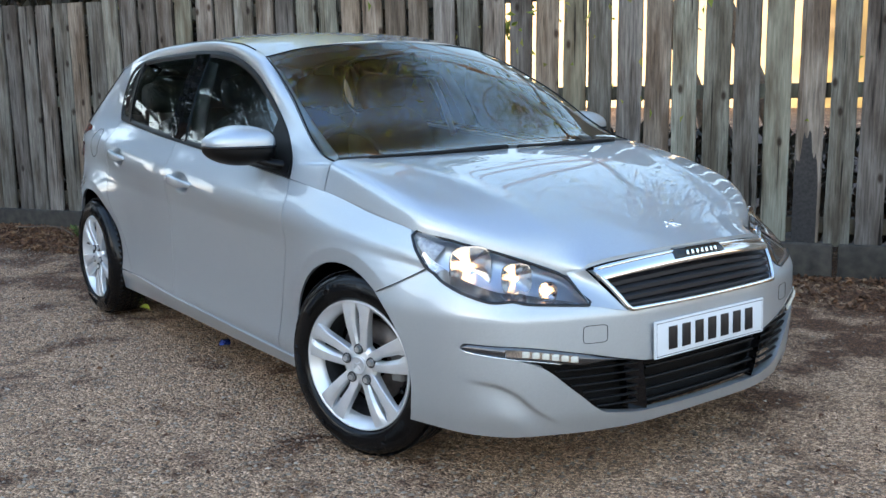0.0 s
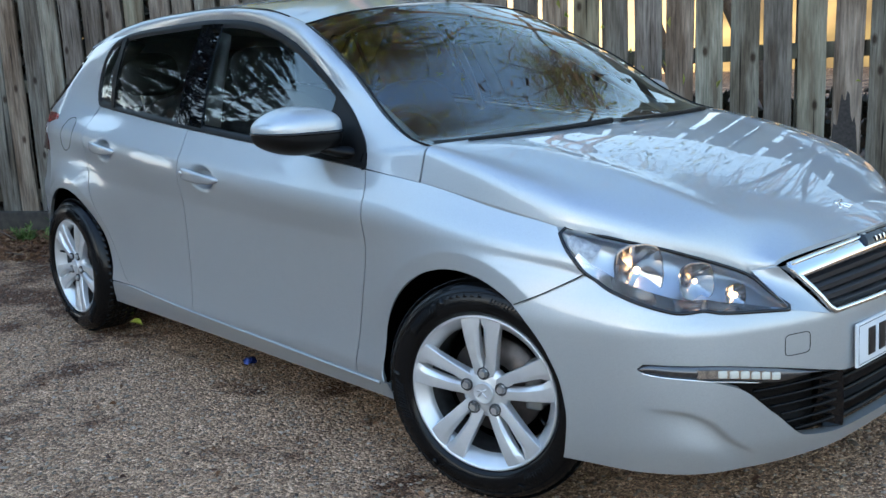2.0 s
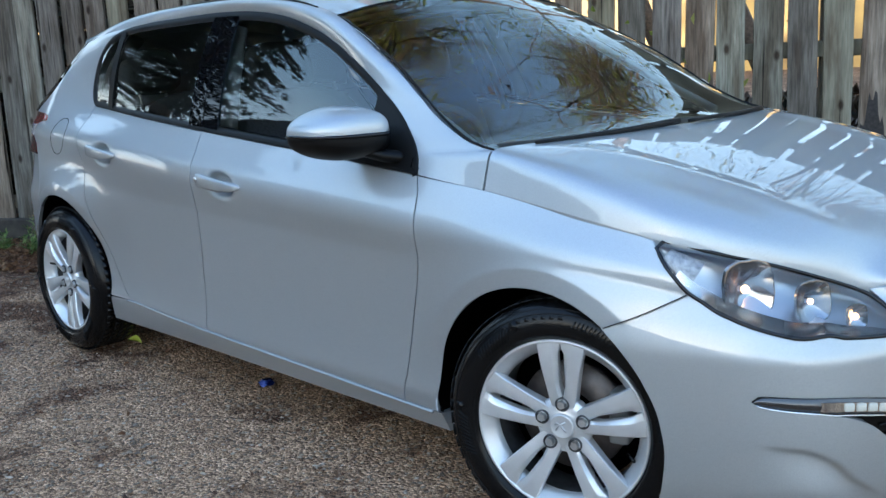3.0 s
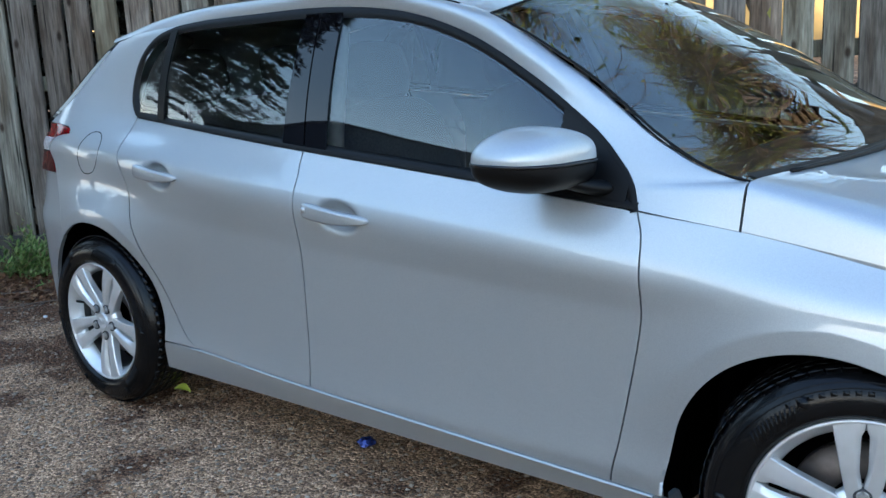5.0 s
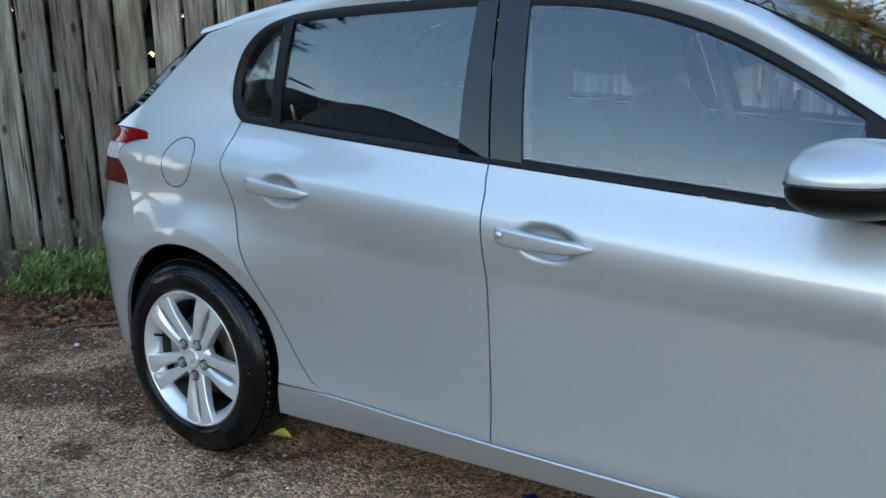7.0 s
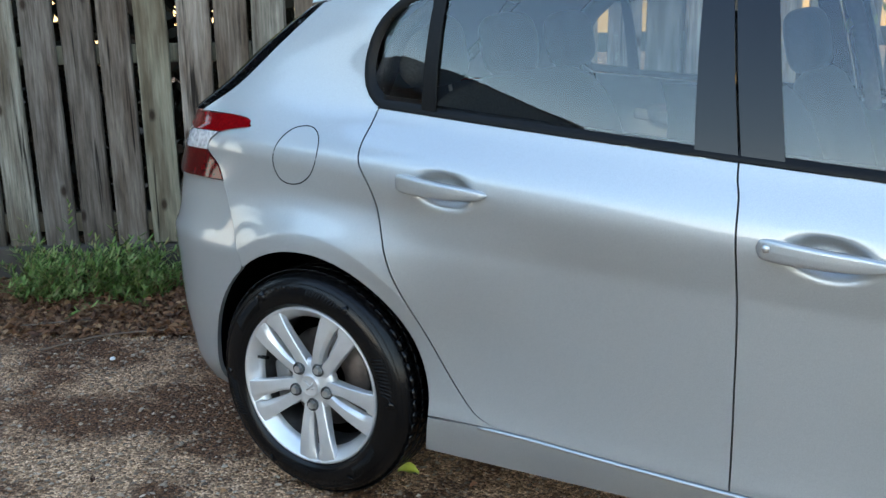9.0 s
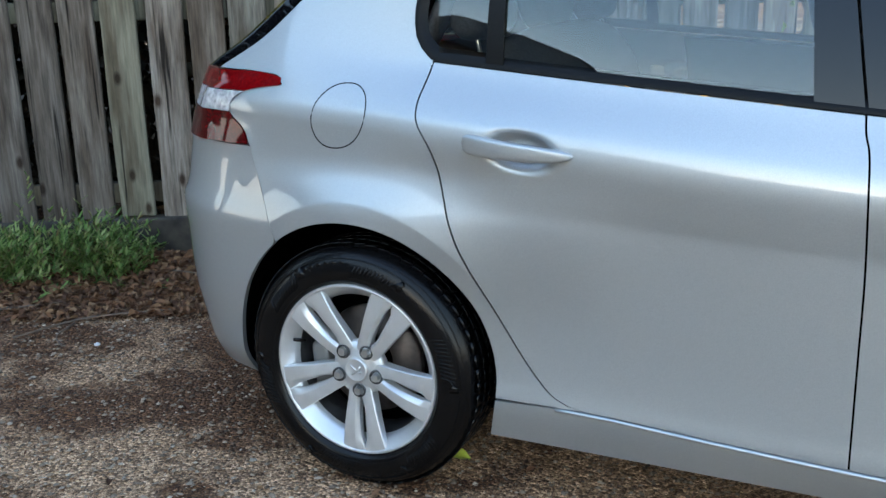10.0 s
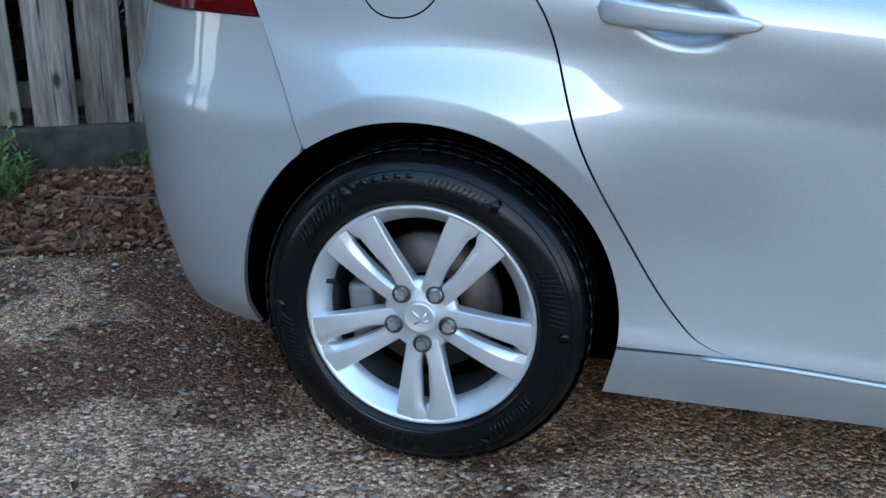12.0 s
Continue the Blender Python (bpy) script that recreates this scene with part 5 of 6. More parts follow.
# door mirrors
for sy in (-1, 1):
    mir = thing("door_mirror", 0, 0, 0, "", "")
    mir.parent = car
    for key in list(mir.keys()):
        del mir[key]
    def shell(lat, lon, grow=0.0):
        """lat -90..90 degrees, lon round; blunt behind, pointed to the outside."""
        cl, sl = math.cos(radians(lat)), math.sin(radians(lat))
        a = radians(lon)
        ex = math.copysign(abs(math.cos(a)) ** 0.75, math.cos(a))
        ey = math.copysign(abs(math.sin(a)) ** (0.75 if math.sin(a) > 0 else 0.5), math.sin(a))
        rx = 0.120 if ex > 0 else 0.092
        k = (1 - abs(sl) ** 3.2) ** 0.55 if sl > 0 else (1 - abs(sl) ** 3.0) ** 0.5
        top = 0.075 if sl > 0 else 0.073
        out = 0.5 + 0.5 * ey
        y = 0.116 * ey * k
        z = top * math.copysign(abs(sl) ** (0.95 if sl > 0 else 0.85), sl) * (1.0 - 0.40 * max(0, y / 0.116) ** 2 * (1 if sl > 0 else 0.7))
        x = rx * ex * k - 0.22 * y
        return Vector((-0.722 + x, sy * (0.880 + y), 0.985 + z)) + Vector((0, 0, 0))
    part("mirror_cap", sheet(48, 20, lambda u, v: shell(2 + 88 * v, 360 * u), sy > 0), PAINT, mir, "silver mirror cap")
    part("mirror_housing", sheet(48, 20, lambda u, v: shell(-88 * v - 4, 360 * u), sy < 0), BLACK, mir, "black mirror housing")
    bm = bmesh.new()
    tube(bm, [shell(-1, 360 * i / 48) * 1.0 for i in range(48)], 0.0045, 6, closed=True)
    part("indicator_strip", bm, GLOSS_BLACK, mir, "dark indicator strip")
    bm = bmesh.new()
    tube(bm, curve([(-0.60, sy * 0.752, 0.912), (-0.625, sy * 0.80, 0.922), (-0.655, sy * 0.85, 0.940)], 6), [0.034, 0.034, 0.033, 0.033, 0.032, 0.032, 0.031, 0.031, 0.030, 0.030, 0.03, 0.03, 0.03][:13], 12, flat=0.55)
    part("mirror_arm", bm, BLACK, mir, "black mirror arm")


# ---- wheels ----
def make_wheel(name):
    """A five-twin-spoke alloy wheel; its face looks to -y, the hub's cap is at the origin."""
    w = new(name)
    w.parent = car
    T, R = 0.3075, 0.2155
    prof = [(0.205, 0.175), (0.225, 0.190), (0.270, 0.190), (0.296, 0.175), (T - 0.003, 0.165), (T, 0.135), (T, 0.045), (T - 0.004, 0.026), (0.297, 0.010), (0.284, -0.006), (0.266, -0.016), (0.246, -0.0205), (0.232, -0.019), (0.223, -0.013), (0.217, -0.006), (0.212, 0.004)]
    tyre = part("tyre", lathe(prof, 96), RUBBER, w, "black road tyre with worn sidewall")
    # tread blocks
    bm = bmesh.new()
    for i in range(60):
        for y0, wd, tw in ((0.036, 0.030, 9), (0.072, 0.022, -6), (0.104, 0.022, 6), (0.140, 0.030, -9)):
            a = 360 * (i + (0.5 if wd < 0.025 else 0)) / 60
            box(bm, 0.028, wd, 0.003, pose(0, 0, 0, 0, a) @ pose(0, y0, T + 0.0005, 0, 0, tw), 0.0)
    part("tread", bm, RUBBER, tyre)
    # sidewall rings, ribs and raised marks
    bm = bmesh.new()
    for r, y in ((0.2885, 0.000), (0.2790, -0.0095), (0.2265, -0.0160)):
        tube(bm, [(r * math.cos(2 * math.pi * i / 80), y, r * math.sin(2 * math.pi * i / 80)) for i in range(80)], 0.0016, 5, closed=True)
    for a0 in (8, 68, 128, 188, 248, 308):
        for k in range(11):
            box(bm, 0.0024, 0.004, 0.034, pose(0, 0, 0, 0, a0 + 2.2 * k) @ pose(0, -0.0196, 0.254, -14, 24, 0), 0.0)
        box(bm, 0.020, 0.004, 0.022, pose(0, 0, 0, 0, a0 + 27.5) @ pose(0, -0.0160, 0.266, -30, 45, 0), 0.0)
        tube(bm, [pose(0, 0, 0, 0, a0 - 3 + 3 * k) @ Vector((0, -0.0190, 0.236 + 0.034 * smooth(20, 30, 3 * k))) for k in range(11)], 0.0014, 5)
    for a0 in (181, 1):
        for k in range(8):
            box(bm, 0.012, 0.0024, 0.014, pose(0, 0, 0, 0, a0 + 4.6 * k - 32) @ pose(0, -0.0118, 0.2715, -34), 0.0)
    part("sidewall_relief", bm, RUBBER, tyre)
    rim = part("rim", lathe([(0.212, 0.010), (0.2165, -0.004), (R, -0.0085), (0.2115, -0.0105), (0.2075, -0.007), (0.200, 0.004), (0.188, 0.016), (0.182, 0.026), (0.180, 0.034)], 96), ALLOY, w, "silver painted alloy rim")
    part("barrel", lathe([(0.1802, 0.0338), (0.178, 0.06), (0.18, 0.10), (0.195, 0.17)], 64), BARREL, w, "dusty inner barrel, darkened for shade")
    # twin spokes: flat faces that fall towards the slot between them
    for k in range(5):
        for s in (-1, 1):
            bm = bmesh.new()
            rows = []
            for i in range(13):
                t = i / 12
                q = 0.20 + 0.765 * t
                r = R * q
                outer = R * (0.095 + 0.200 * q)
                slot = R * 0.034 * smooth(0.28, 0.5, q) * (1 - smooth(0.82, 0.93, q)) + 0.0004
                crest = slot + (outer - slot) * (0.18 + 0.12 * t)
                face = 0.004 - 0.012 * smooth(0.2, 1.0, q) - 0.006 * math.sin(math.pi * t)
                cut = 0.002 + 0.006 * smooth(0.25, 0.45, q) * (1 - smooth(0.80, 0.95, q))
                deep = 0.034 - 0.014 * t
                cross_line = ((outer, face + deep), (outer, face + 0.006), (outer - 0.0022, face + 0.0030), (crest + 0.0012, face), (crest - 0.0012, face + 0.0006), (slot + 0.0012, face + cut), (slot, face + cut + 0.002), (slot, face + deep))
                rows.append([bm.verts.new((s * x, y, r)) for x, y in cross_line])
            for a, b in zip(rows, rows[1:]):
                for j in range(7):
                    q4 = (a[j], b[j], b[j + 1], a[j + 1])
                    bm.faces.new(q4 if s > 0 else q4[::-1])
            bmesh.ops.transform(bm, matrix=pose(0, 0, 0, 0, 72 * k), verts=bm.verts)
            part("spoke", bm, ALLOY, w, "", 28)
        # bolt sunk in its pocket, the pocket's shade put into its dark colour
        turn = pose(0, 0, 0, 0, 72 * k)
        bm = bmesh.new()
        ring = lathe([(0.0, 0.004), (0.0115, 0.003), (0.0140, -0.002), (0.0160, -0.004), (0.0175, -0.001), (0.0180, 0.010)], 28)
        bmesh.ops.transform(ring, matrix=turn @ pose(0, 0.0015, 0.054), verts=ring.verts)
        bm.free()
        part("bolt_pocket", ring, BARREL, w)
        bm = bmesh.new()
        bmesh.ops.create_cone(bm, cap_ends=True, segments=6, radius1=0.0122, radius2=0.0100, depth=0.012, matrix=turn @ pose(0, -0.0015, 0.054, 90))
        bolt = part("wheel_bolt", bm, SATIN, w, "hexagonal chrome wheel bolt", 30)
    part("hub", lathe([(0.0, 0.001), (0.030, 0.001), (0.034, 0.003), (0.044, 0.005), (0.066, 0.009), (0.072, 0.020), (0.066, 0.04)], 48), ALLOY, w)
    part("centre_cap", lathe([(0.0, -0.0042), (0.0255, -0.0042), (0.0275, -0.0052), (0.0295, -0.0040), (0.0315, 0.001), (0.032, 0.006)], 40), ALLOY, w, "round metal centre cap")
    bm = bmesh.new()
    tube(bm, [(-0.014, -0.0040, -0.010), (-0.004, -0.0043, 0.004), (0.010, -0.0040, 0.012)], 0.0026, 6)
    tube(bm, [(-0.002, -0.0043, 0.002), (0.006, -0.0043, -0.006), (0.012, -0.0040, -0.012)], 0.0024, 6)
    tube(bm, [(-0.016, -0.0040, 0.004), (-0.010, -0.0042, 0.008), (-0.004, -0.0043, 0.004)], 0.0022, 6)
    part("cap_emblem", bm, SATIN, w, "plain raised emblem")
    bm = bmesh.new()
    tube(bm, [pose(0, 0, 0, 0, 110) @ Vector((0, 0.006 + 0.010 * k, 0.186 - 0.012 * k)) for k in range(3)], [0.0042, 0.0050, 0.0038], 8)
    part("valve", bm, RUBBER, w, "short black tyre valve")
    part("brake_disc", lathe([(0.06, 0.075), (0.135, 0.075), (0.137, 0.088), (0.135, 0.098), (0.07, 0.098)], 48), BRAKE, w, "iron brake disc")
    # Near-black shield: the shade behind the spokes is in its colour.
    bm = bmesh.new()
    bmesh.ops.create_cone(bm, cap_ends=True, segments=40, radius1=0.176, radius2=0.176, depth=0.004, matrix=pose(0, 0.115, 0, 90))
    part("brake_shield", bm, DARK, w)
    bm = bmesh.new()
    box(bm, 0.05, 0.07, 0.13, pose(0, 0, 0, 0, 0), 0.012)
    bmesh.ops.transform(bm, matrix=pose(0.125, 0.075, 0.02, 0, 0, 0), verts=bm.verts)
    part("brake_caliper", bm, simple("caliper_grey", (0.22, 0.22, 0.22), 0.5, 0.4) if "caliper_grey" not in bpy.data.materials else bpy.data.materials["caliper_grey"], w, "grey brake caliper")
    return w


STEER = 17.0
rear_wheel = make_wheel("rear_wheel")
rear_wheel.matrix_basis = pose(-2.626, -0.834, 0.3075, 0, 175, 0)
front_wheel = copy_thing(rear_wheel, pose(0.002, -0.830, 0.3075, 0, 0, STEER))
front_wheel.name = "front_wheel"
other = copy_thing(rear_wheel, pose(-2.622, 0.834, 0.3075, 0, 20, 180))
other = copy_thing(rear_wheel, pose(-0.045, 0.834, 0.3075, 0, 50, 180 + STEER))
other.name = "front_wheel"

# ---- cabin ----
def pillow(sx, sy, sz, m, p=0.5):
    """A soft upholstered block with no hard edges."""
    def at(u, v):
        a, b = 2 * math.pi * u, math.pi * (v - 0.5)
        f = lambda t: math.copysign(abs(t) ** p, t)
        return m @ Vector((sx / 2 * f(math.cos(b)) * f(math.cos(a)), sy / 2 * f(math.cos(b)) * f(math.sin(a)), sz / 2 * f(math.sin(b))))
    bm = bmesh.new()
    add_grid(bm, 32, 20, at, closed=True)
    return bm


def seat(name, x, y, wide):
    ob = new(name)
    ob.parent = car
    ob.location = (x, y, 0.24)
    part("seat_cushion", pillow(0.54, wide, 0.18, pose(0, 0, 0.20, 0, -6)), CABIN, ob)
    part("seat_back", pillow(0.16, wide, 0.66, pose(-0.31, 0, 0.52, 0, -17), 0.6), CABIN, ob)
    n = max(1, round(wide / 0.45))
    for k in range(n):
        yy = (k - (n - 1) / 2) * 0.46
        h = part("headrest", pillow(0.11, 0.27, 0.19, pose(-0.435, yy, 0.915, 0, -12), 0.6), CABIN, ob)
        bm = bmesh.new()
        for d in (-0.06, 0.06):
            tube(bm, [(-0.40, yy + d, 0.74), (-0.43, yy + d, 0.88)], 0.006, 6)
        part("headrest_post", bm, SATIN, h)
    return ob
seat("front_seat", -1.22, -0.37, 0.50)
seat("front_seat", -1.22, 0.37, 0.50)
seat("rear_seat", -2.02, 0.0, 1.25)
bm = bmesh.new()
def dash(u, v):
    a = 2 * u - 1
    prof = spline((0, 0.925), (0.25, 0.950), (0.6, 0.945), (0.8, 0.89), (1.0, 0.62))
    return Vector((-0.24 - 0.42 * v + 0.02 * a * a, a * (0.70 - 0.03 * v), prof(v) - 0.03 * a * a))
add_grid(bm, 24, 16, dash)
part("dashboard", bm, CABIN, car, "dark soft-touch dashboard")
bm = bmesh.new()
ringp = [Vector((0, 0.175 * math.cos(2 * math.pi * i / 40), 0.170 * math.sin(2 * math.pi * i / 40))) for i in range(40)]
tube(bm, ringp, 0.014, 8, closed=True)
box(bm, 0.03, 0.33, 0.05, pose(0, 0, 0), 0.012)
box(bm, 0.05, 0.14, 0.12, pose(-0.005, 0, -0.01), 0.03)
bmesh.ops.transform(bm, matrix=pose(-0.76, -0.37, 0.86, 0, -22), verts=bm.verts)
part("steering_wheel", bm, CABIN, car)
part("headlining", sheet(20, 24, lambda u, v: roof_pt(0.03 + 0.94 * u, 0.06 + 0.9 * v) + Vector((0, 0, -0.045))), CABIN_LIGHT, car, "pale headlining")
for sy in (-1, 1):
    bm = bmesh.new()
    tube(bm, curve([(-1.50, sy * 0.715, 0.93), (-1.535, sy * 0.66, 1.12), (-1.58, sy * 0.585, 1.30)], 6), 0.032, 8, flat=0.5)
    part("pillar_trim", bm, CABIN_LIGHT, car, "pale trim on the middle pillar")
    bm = bmesh.new()
    tube(bm, curve([(-0.44, sy * 0.645, 0.945), (-0.70, sy * 0.61, 1.075), (-1.02, sy * 0.555, 1.255)], 6), 0.026, 8, flat=0.6)
    part("pillar_trim", bm, CABIN_LIGHT, car, "pale trim on the front pillar")
    bm = bmesh.new()
    tube(bm, curve([(-2.52, sy * 0.62, 1.06), (-2.46, sy * 0.585, 1.20), (-2.36, sy * 0.55, 1.29)], 6), 0.04, 8, flat=0.5)
    part("pillar_trim", bm, CABIN, car, "dark trim on the rear pillar")
    def card(u, v):
        x = -0.50 - 1.70 * u
        z = 0.30 + (belt_z(x) - 0.01 - 0.30) * v
        return Vector((x, sy * (side(x, z) - 0.055), z))
    part("door_card", sheet(30, 10, card), CABIN, car, "dark inner door panel")
bm = bmesh.new()
tube(bm, curve([(-2.45, -0.60, 0.99), (-2.50, 0.0, 1.01), (-2.45, 0.60, 0.99)], 6), 0.02, 8)
box(bm, 0.50, 1.20, 0.02, pose(-2.70, 0, 0.985), 0.005)
part("parcel_shelf", bm, CABIN, car, "dark parcel shelf")
bm = bmesh.new()
box(bm, 0.012, 0.22, 0.065, pose(-0.80, 0.0, 1.255, 0, 15), 0.012)
tube(bm, [(-0.80, 0, 1.27), (-0.84, 0, 1.32)], 0.01, 6)
part("inner_mirror", bm, BLACK, car, "black inner mirror")

# ---- ground ----
rng = random.Random(7)
FA, FB = Vector((-4.66, 0.42)), Vector((-0.63, 2.64))
FD = (FB - FA).normalized()
FN = Vector((FD.y, -FD.x))
FTURN = math.degrees(math.atan2(FD.y, FD.x))


def along(s, out=0.0, z=0.0):
    """A place s metres along the fence and out metres before its face."""
    p = FA + FD * s + FN * out
    return Vector((p.x, p.y, z))


bm = bmesh.new()
lines = [-2500, -400, -80, -30, -14] + [-8 + 0.25 * i for i in range(57)] + [10, 20, 60, 400, 2500]
lines_y = [-2500, -400, -80, -30, -12] + [-6 + 0.25 * i for i in range(49)] + [9, 15, 60, 400, 2500]
vs = {}
for i, x in enumerate(lines):
    for j, y in enumerate(lines_y):
        far = abs(x) > 9 or abs(y) > 7
        h = 0 if far else 0.010 * noise.noise(Vector((x * 0.7, y * 0.7, 3.0))) - 0.004
        d = (Vector((x, y)) - FA).dot(FN)
        h += 0.05 * (1 - smooth(-0.1, 0.75, d)) if not far else 0
        vs[i, j] = bm.verts.new((x, y, h))
for i in range(len(lines) - 1):
    for j in range(len(lines_y) - 1):
        bm.faces.new((vs[i, j], vs[i + 1, j], vs[i + 1, j + 1], vs[i, j + 1]))
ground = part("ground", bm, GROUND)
tagged(ground, "worn brown-grey tarmac with bedded gravel and mulch", "ground", kind="structure")


def joined(name, mat, verts, faces, label, category, kind="stuff"):
    me = bpy.data.meshes.new(name)
    me.from_pydata(verts, [], faces)
    me.materials.append(mat)
    return tagged(new(name, me), label, category, kind=kind)


# loose gravel
verts, faces = [], []
for k in range(40000):
    if k % 3:
        x, y = rng.uniform(-5.2, 1.6), rng.uniform(-2.2, 0.4)
    else:
        x, y = rng.uniform(-7, 3.0), rng.uniform(-2.4, 2.9)
    if (Vector((x, y)) - FA).dot(FN) < 0.2:
        continue
    r = 0.0026 + 0.0070 * rng.random() ** 2.6
    a = rng.uniform(0, 6.28)
    n = len(verts)
    sx, sy_, sz = r * rng.uniform(0.7, 1.5), r * rng.uniform(0.7, 1.2), r * rng.uniform(0.4, 0.8)
    for px, py, pz in ((1, 0, 0), (0.3, 0.9, 0.2), (-0.8, 0.6, 0), (-0.9, -0.5, 0.1), (0.2, -1, 0), (0.2, 0.1, 1), (-0.3, -0.1, 0.85)):
        qx, qy = px * sx * rng.uniform(0.8, 1.2), py * sy_ * rng.uniform(0.8, 1.2)
        verts.append((x + qx * math.cos(a) - qy * math.sin(a), y + qx * math.sin(a) + qy * math.cos(a), pz * sz + 0.002))
    faces += [(n, n + 1, n + 5), (n + 1, n + 6, n + 5), (n + 1, n + 2, n + 6), (n + 2, n + 3, n + 6), (n + 3, n + 4, n + 6), (n + 4, n + 5, n + 6), (n + 4, n, n + 5)]
joined("gravel", STONES, verts, faces, "loose grey and pale gravel on the tarmac", "gravel")

# fallen leaves along the fence and scattered over the yard
verts, faces = [], []
for k in range(16000):
    if k % 9:
        s, d = (rng.uniform(-3.2, 5.6) if k % 2 else rng.gauss(0.55, 0.8)), 0.06 + 0.56 * rng.random() ** 1.4
        if -1.0 < s < 2.6:
            d *= 1.25
        p = along(s, d)
    else:
        p = Vector((rng.uniform(-6.5, 2.5), rng.uniform(-2.0, 2.4), 0))
        if (Vector((p.x, p.y)) - FA).dot(FN) < 0.1:
            continue
    dd = (Vector((p.x, p.y)) - FA).dot(FN)
    z0 = 0.05 * (1 - smooth(-0.1, 0.75, dd)) + 0.004 + 0.014 * rng.random() * (1 if k % 9 else 0.3)
    ln, wd = rng.uniform(0.008, 0.026), rng.uniform(0.005, 0.014)
    if not k % 9:
        ln, wd = ln * 0.6, wd * 0.6
    m = pose(p.x, p.y, z0, rng.uniform(-35, 35), rng.uniform(-30, 30), rng.uniform(0, 360))
    n = len(verts)
    cu = rng.uniform(-0.6, 1.5) * wd
    for px, py, pz in ((-1, 0, 0), (-0.3, 1, cu), (0.5, 0.8, cu), (1.1, 0, -0.3 * cu), (0.5, -0.8, cu), (-0.3, -1, cu), (0.1, 0, 0)):
        verts.append(tuple(m @ Vector((px * ln, py * wd, pz))))
    faces += [(n, n + 6, n + 1), (n + 1, n + 6, n + 2), (n + 2, n + 6, n + 3), (n, n + 5, n + 6), (n + 5, n + 4, n + 6), (n + 4, n + 3, n + 6)]
joined("fallen_leaves", LEAVES, verts, faces, "brown dead leaves drifted along the fence", "leaves")

# ---- fence ----
fence = thing("fence", 0, 0, 0, "weathered grey vertical-board fence with gaps on a sleeper base", "fence")


def board_bm(wide, tall, seed):
    """A sawn board with worn, slightly wavy edges and a split or rounded foot."""
    r = random.Random(seed)
    bm = bmesh.new()
    n = 14
    ph = r.uniform(0, 6)
    rows = []
    for i in range(n + 1):
        t = i / n
        wob = 0.0022 * math.sin(5 * t + ph) + 0.0016 * math.sin(13 * t + 2 * ph)
        wl, wr = -wide / 2 + wob + r.uniform(-0.001, 0.001), wide / 2 + 0.6 * wob + r.uniform(-0.001, 0.001)
        bend = 0.006 * math.sin(2.2 * t + ph) + 0.002 * math.sin(9 * t + ph)
        z = tall * t + (r.uniform(-0.006, 0.006) if i == 0 else 0)
        cup = 0.0025 * math.sin(ph)
        rows.append([bm.verts.new(q) for q in ((wl, -0.006 + bend, z), (wl + 0.003, -0.011 + bend, z), (0, -0.011 + bend - cup, z + (0.004 if not i else 0)), (wr - 0.003, -0.011 + bend, z), (wr, -0.006 + bend, z), (wr, 0.010 + bend, z), (wl, 0.010 + bend, z))])
    for a, b in zip(rows, rows[1:]):
        for k in range(7):
            bm.faces.new((a[k], a[(k + 1) % 7], b[(k + 1) % 7], b[k]))
    bm.faces.new(rows[0][::-1])
    bm.faces.new(rows[-1])
    return bm


PITCH = 0.1755
kinds = []
for k in range(8):
    me = bpy.data.meshes.new("board")
    b = board_bm(0.146 + 0.002 * (k % 3), 1.66, k + 3)
    b.to_mesh(b and me)
    b.free()
    kinds.append(me)
for i in range(-62, 46):
    s = 0.183 + PITCH * i
    me = kinds[rng.randrange(8)]
    pale = i in (0, 24, 17)
    mine = me.copy() if pale else me
    if not mine.materials:
        mine.materials.append(WOOD_PALE if pale else WOOD)
    elif pale:
        mine.materials[0] = WOOD_PALE
    ob = new("board", mine)
    ob.parent = fence
    p = along(s + rng.uniform(-0.008, 0.008), 0.0)
    lean = rng.uniform(-0.45, 0.45)
    ob.matrix_basis = pose(p.x, p.y, 0.195 + 0.010 * s + rng.uniform(-0.012, 0.012), 0, lean, FTURN) @ Matrix.Diagonal((rng.uniform(0.95, 1.05), 1, 1, 1))
# dark wet patch on the foot of one board
bm = bmesh.new()
def scorch(u, v):
    a = 2 * u - 1
    top = 0.66 - 0.26 * abs(a) ** 1.3 + 0.05 * math.sin(23 * u)
    p = along(0.183 + PITCH * 25 + 0.066 * a, 0.0160)
    return Vector((p.x, p.y, 0.235 + (top - 0.0) * v))
add_grid(bm, 14, 8, scorch)
part("stain", bm, SCORCH, fence, "dark wet stain on one board")
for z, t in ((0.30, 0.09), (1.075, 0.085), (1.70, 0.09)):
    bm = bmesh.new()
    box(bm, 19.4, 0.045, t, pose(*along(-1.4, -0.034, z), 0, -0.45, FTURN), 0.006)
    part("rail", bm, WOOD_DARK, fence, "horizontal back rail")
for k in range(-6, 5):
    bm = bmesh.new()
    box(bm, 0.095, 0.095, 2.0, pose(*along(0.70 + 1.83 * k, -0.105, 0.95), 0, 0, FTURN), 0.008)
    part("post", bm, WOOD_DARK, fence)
for k in range(-5, 4):
    bm = bmesh.new()
    box(bm, 2.37, 0.10, 0.235, pose(*along(1.15 + 2.4 * k, -0.005, 0.085 + 0.010 * (1.15 + 2.4 * k)), 0, -0.57, FTURN), 0.012)
    part("sleeper", bm, SLEEPER, fence, "damp dark sleeper along the foot")


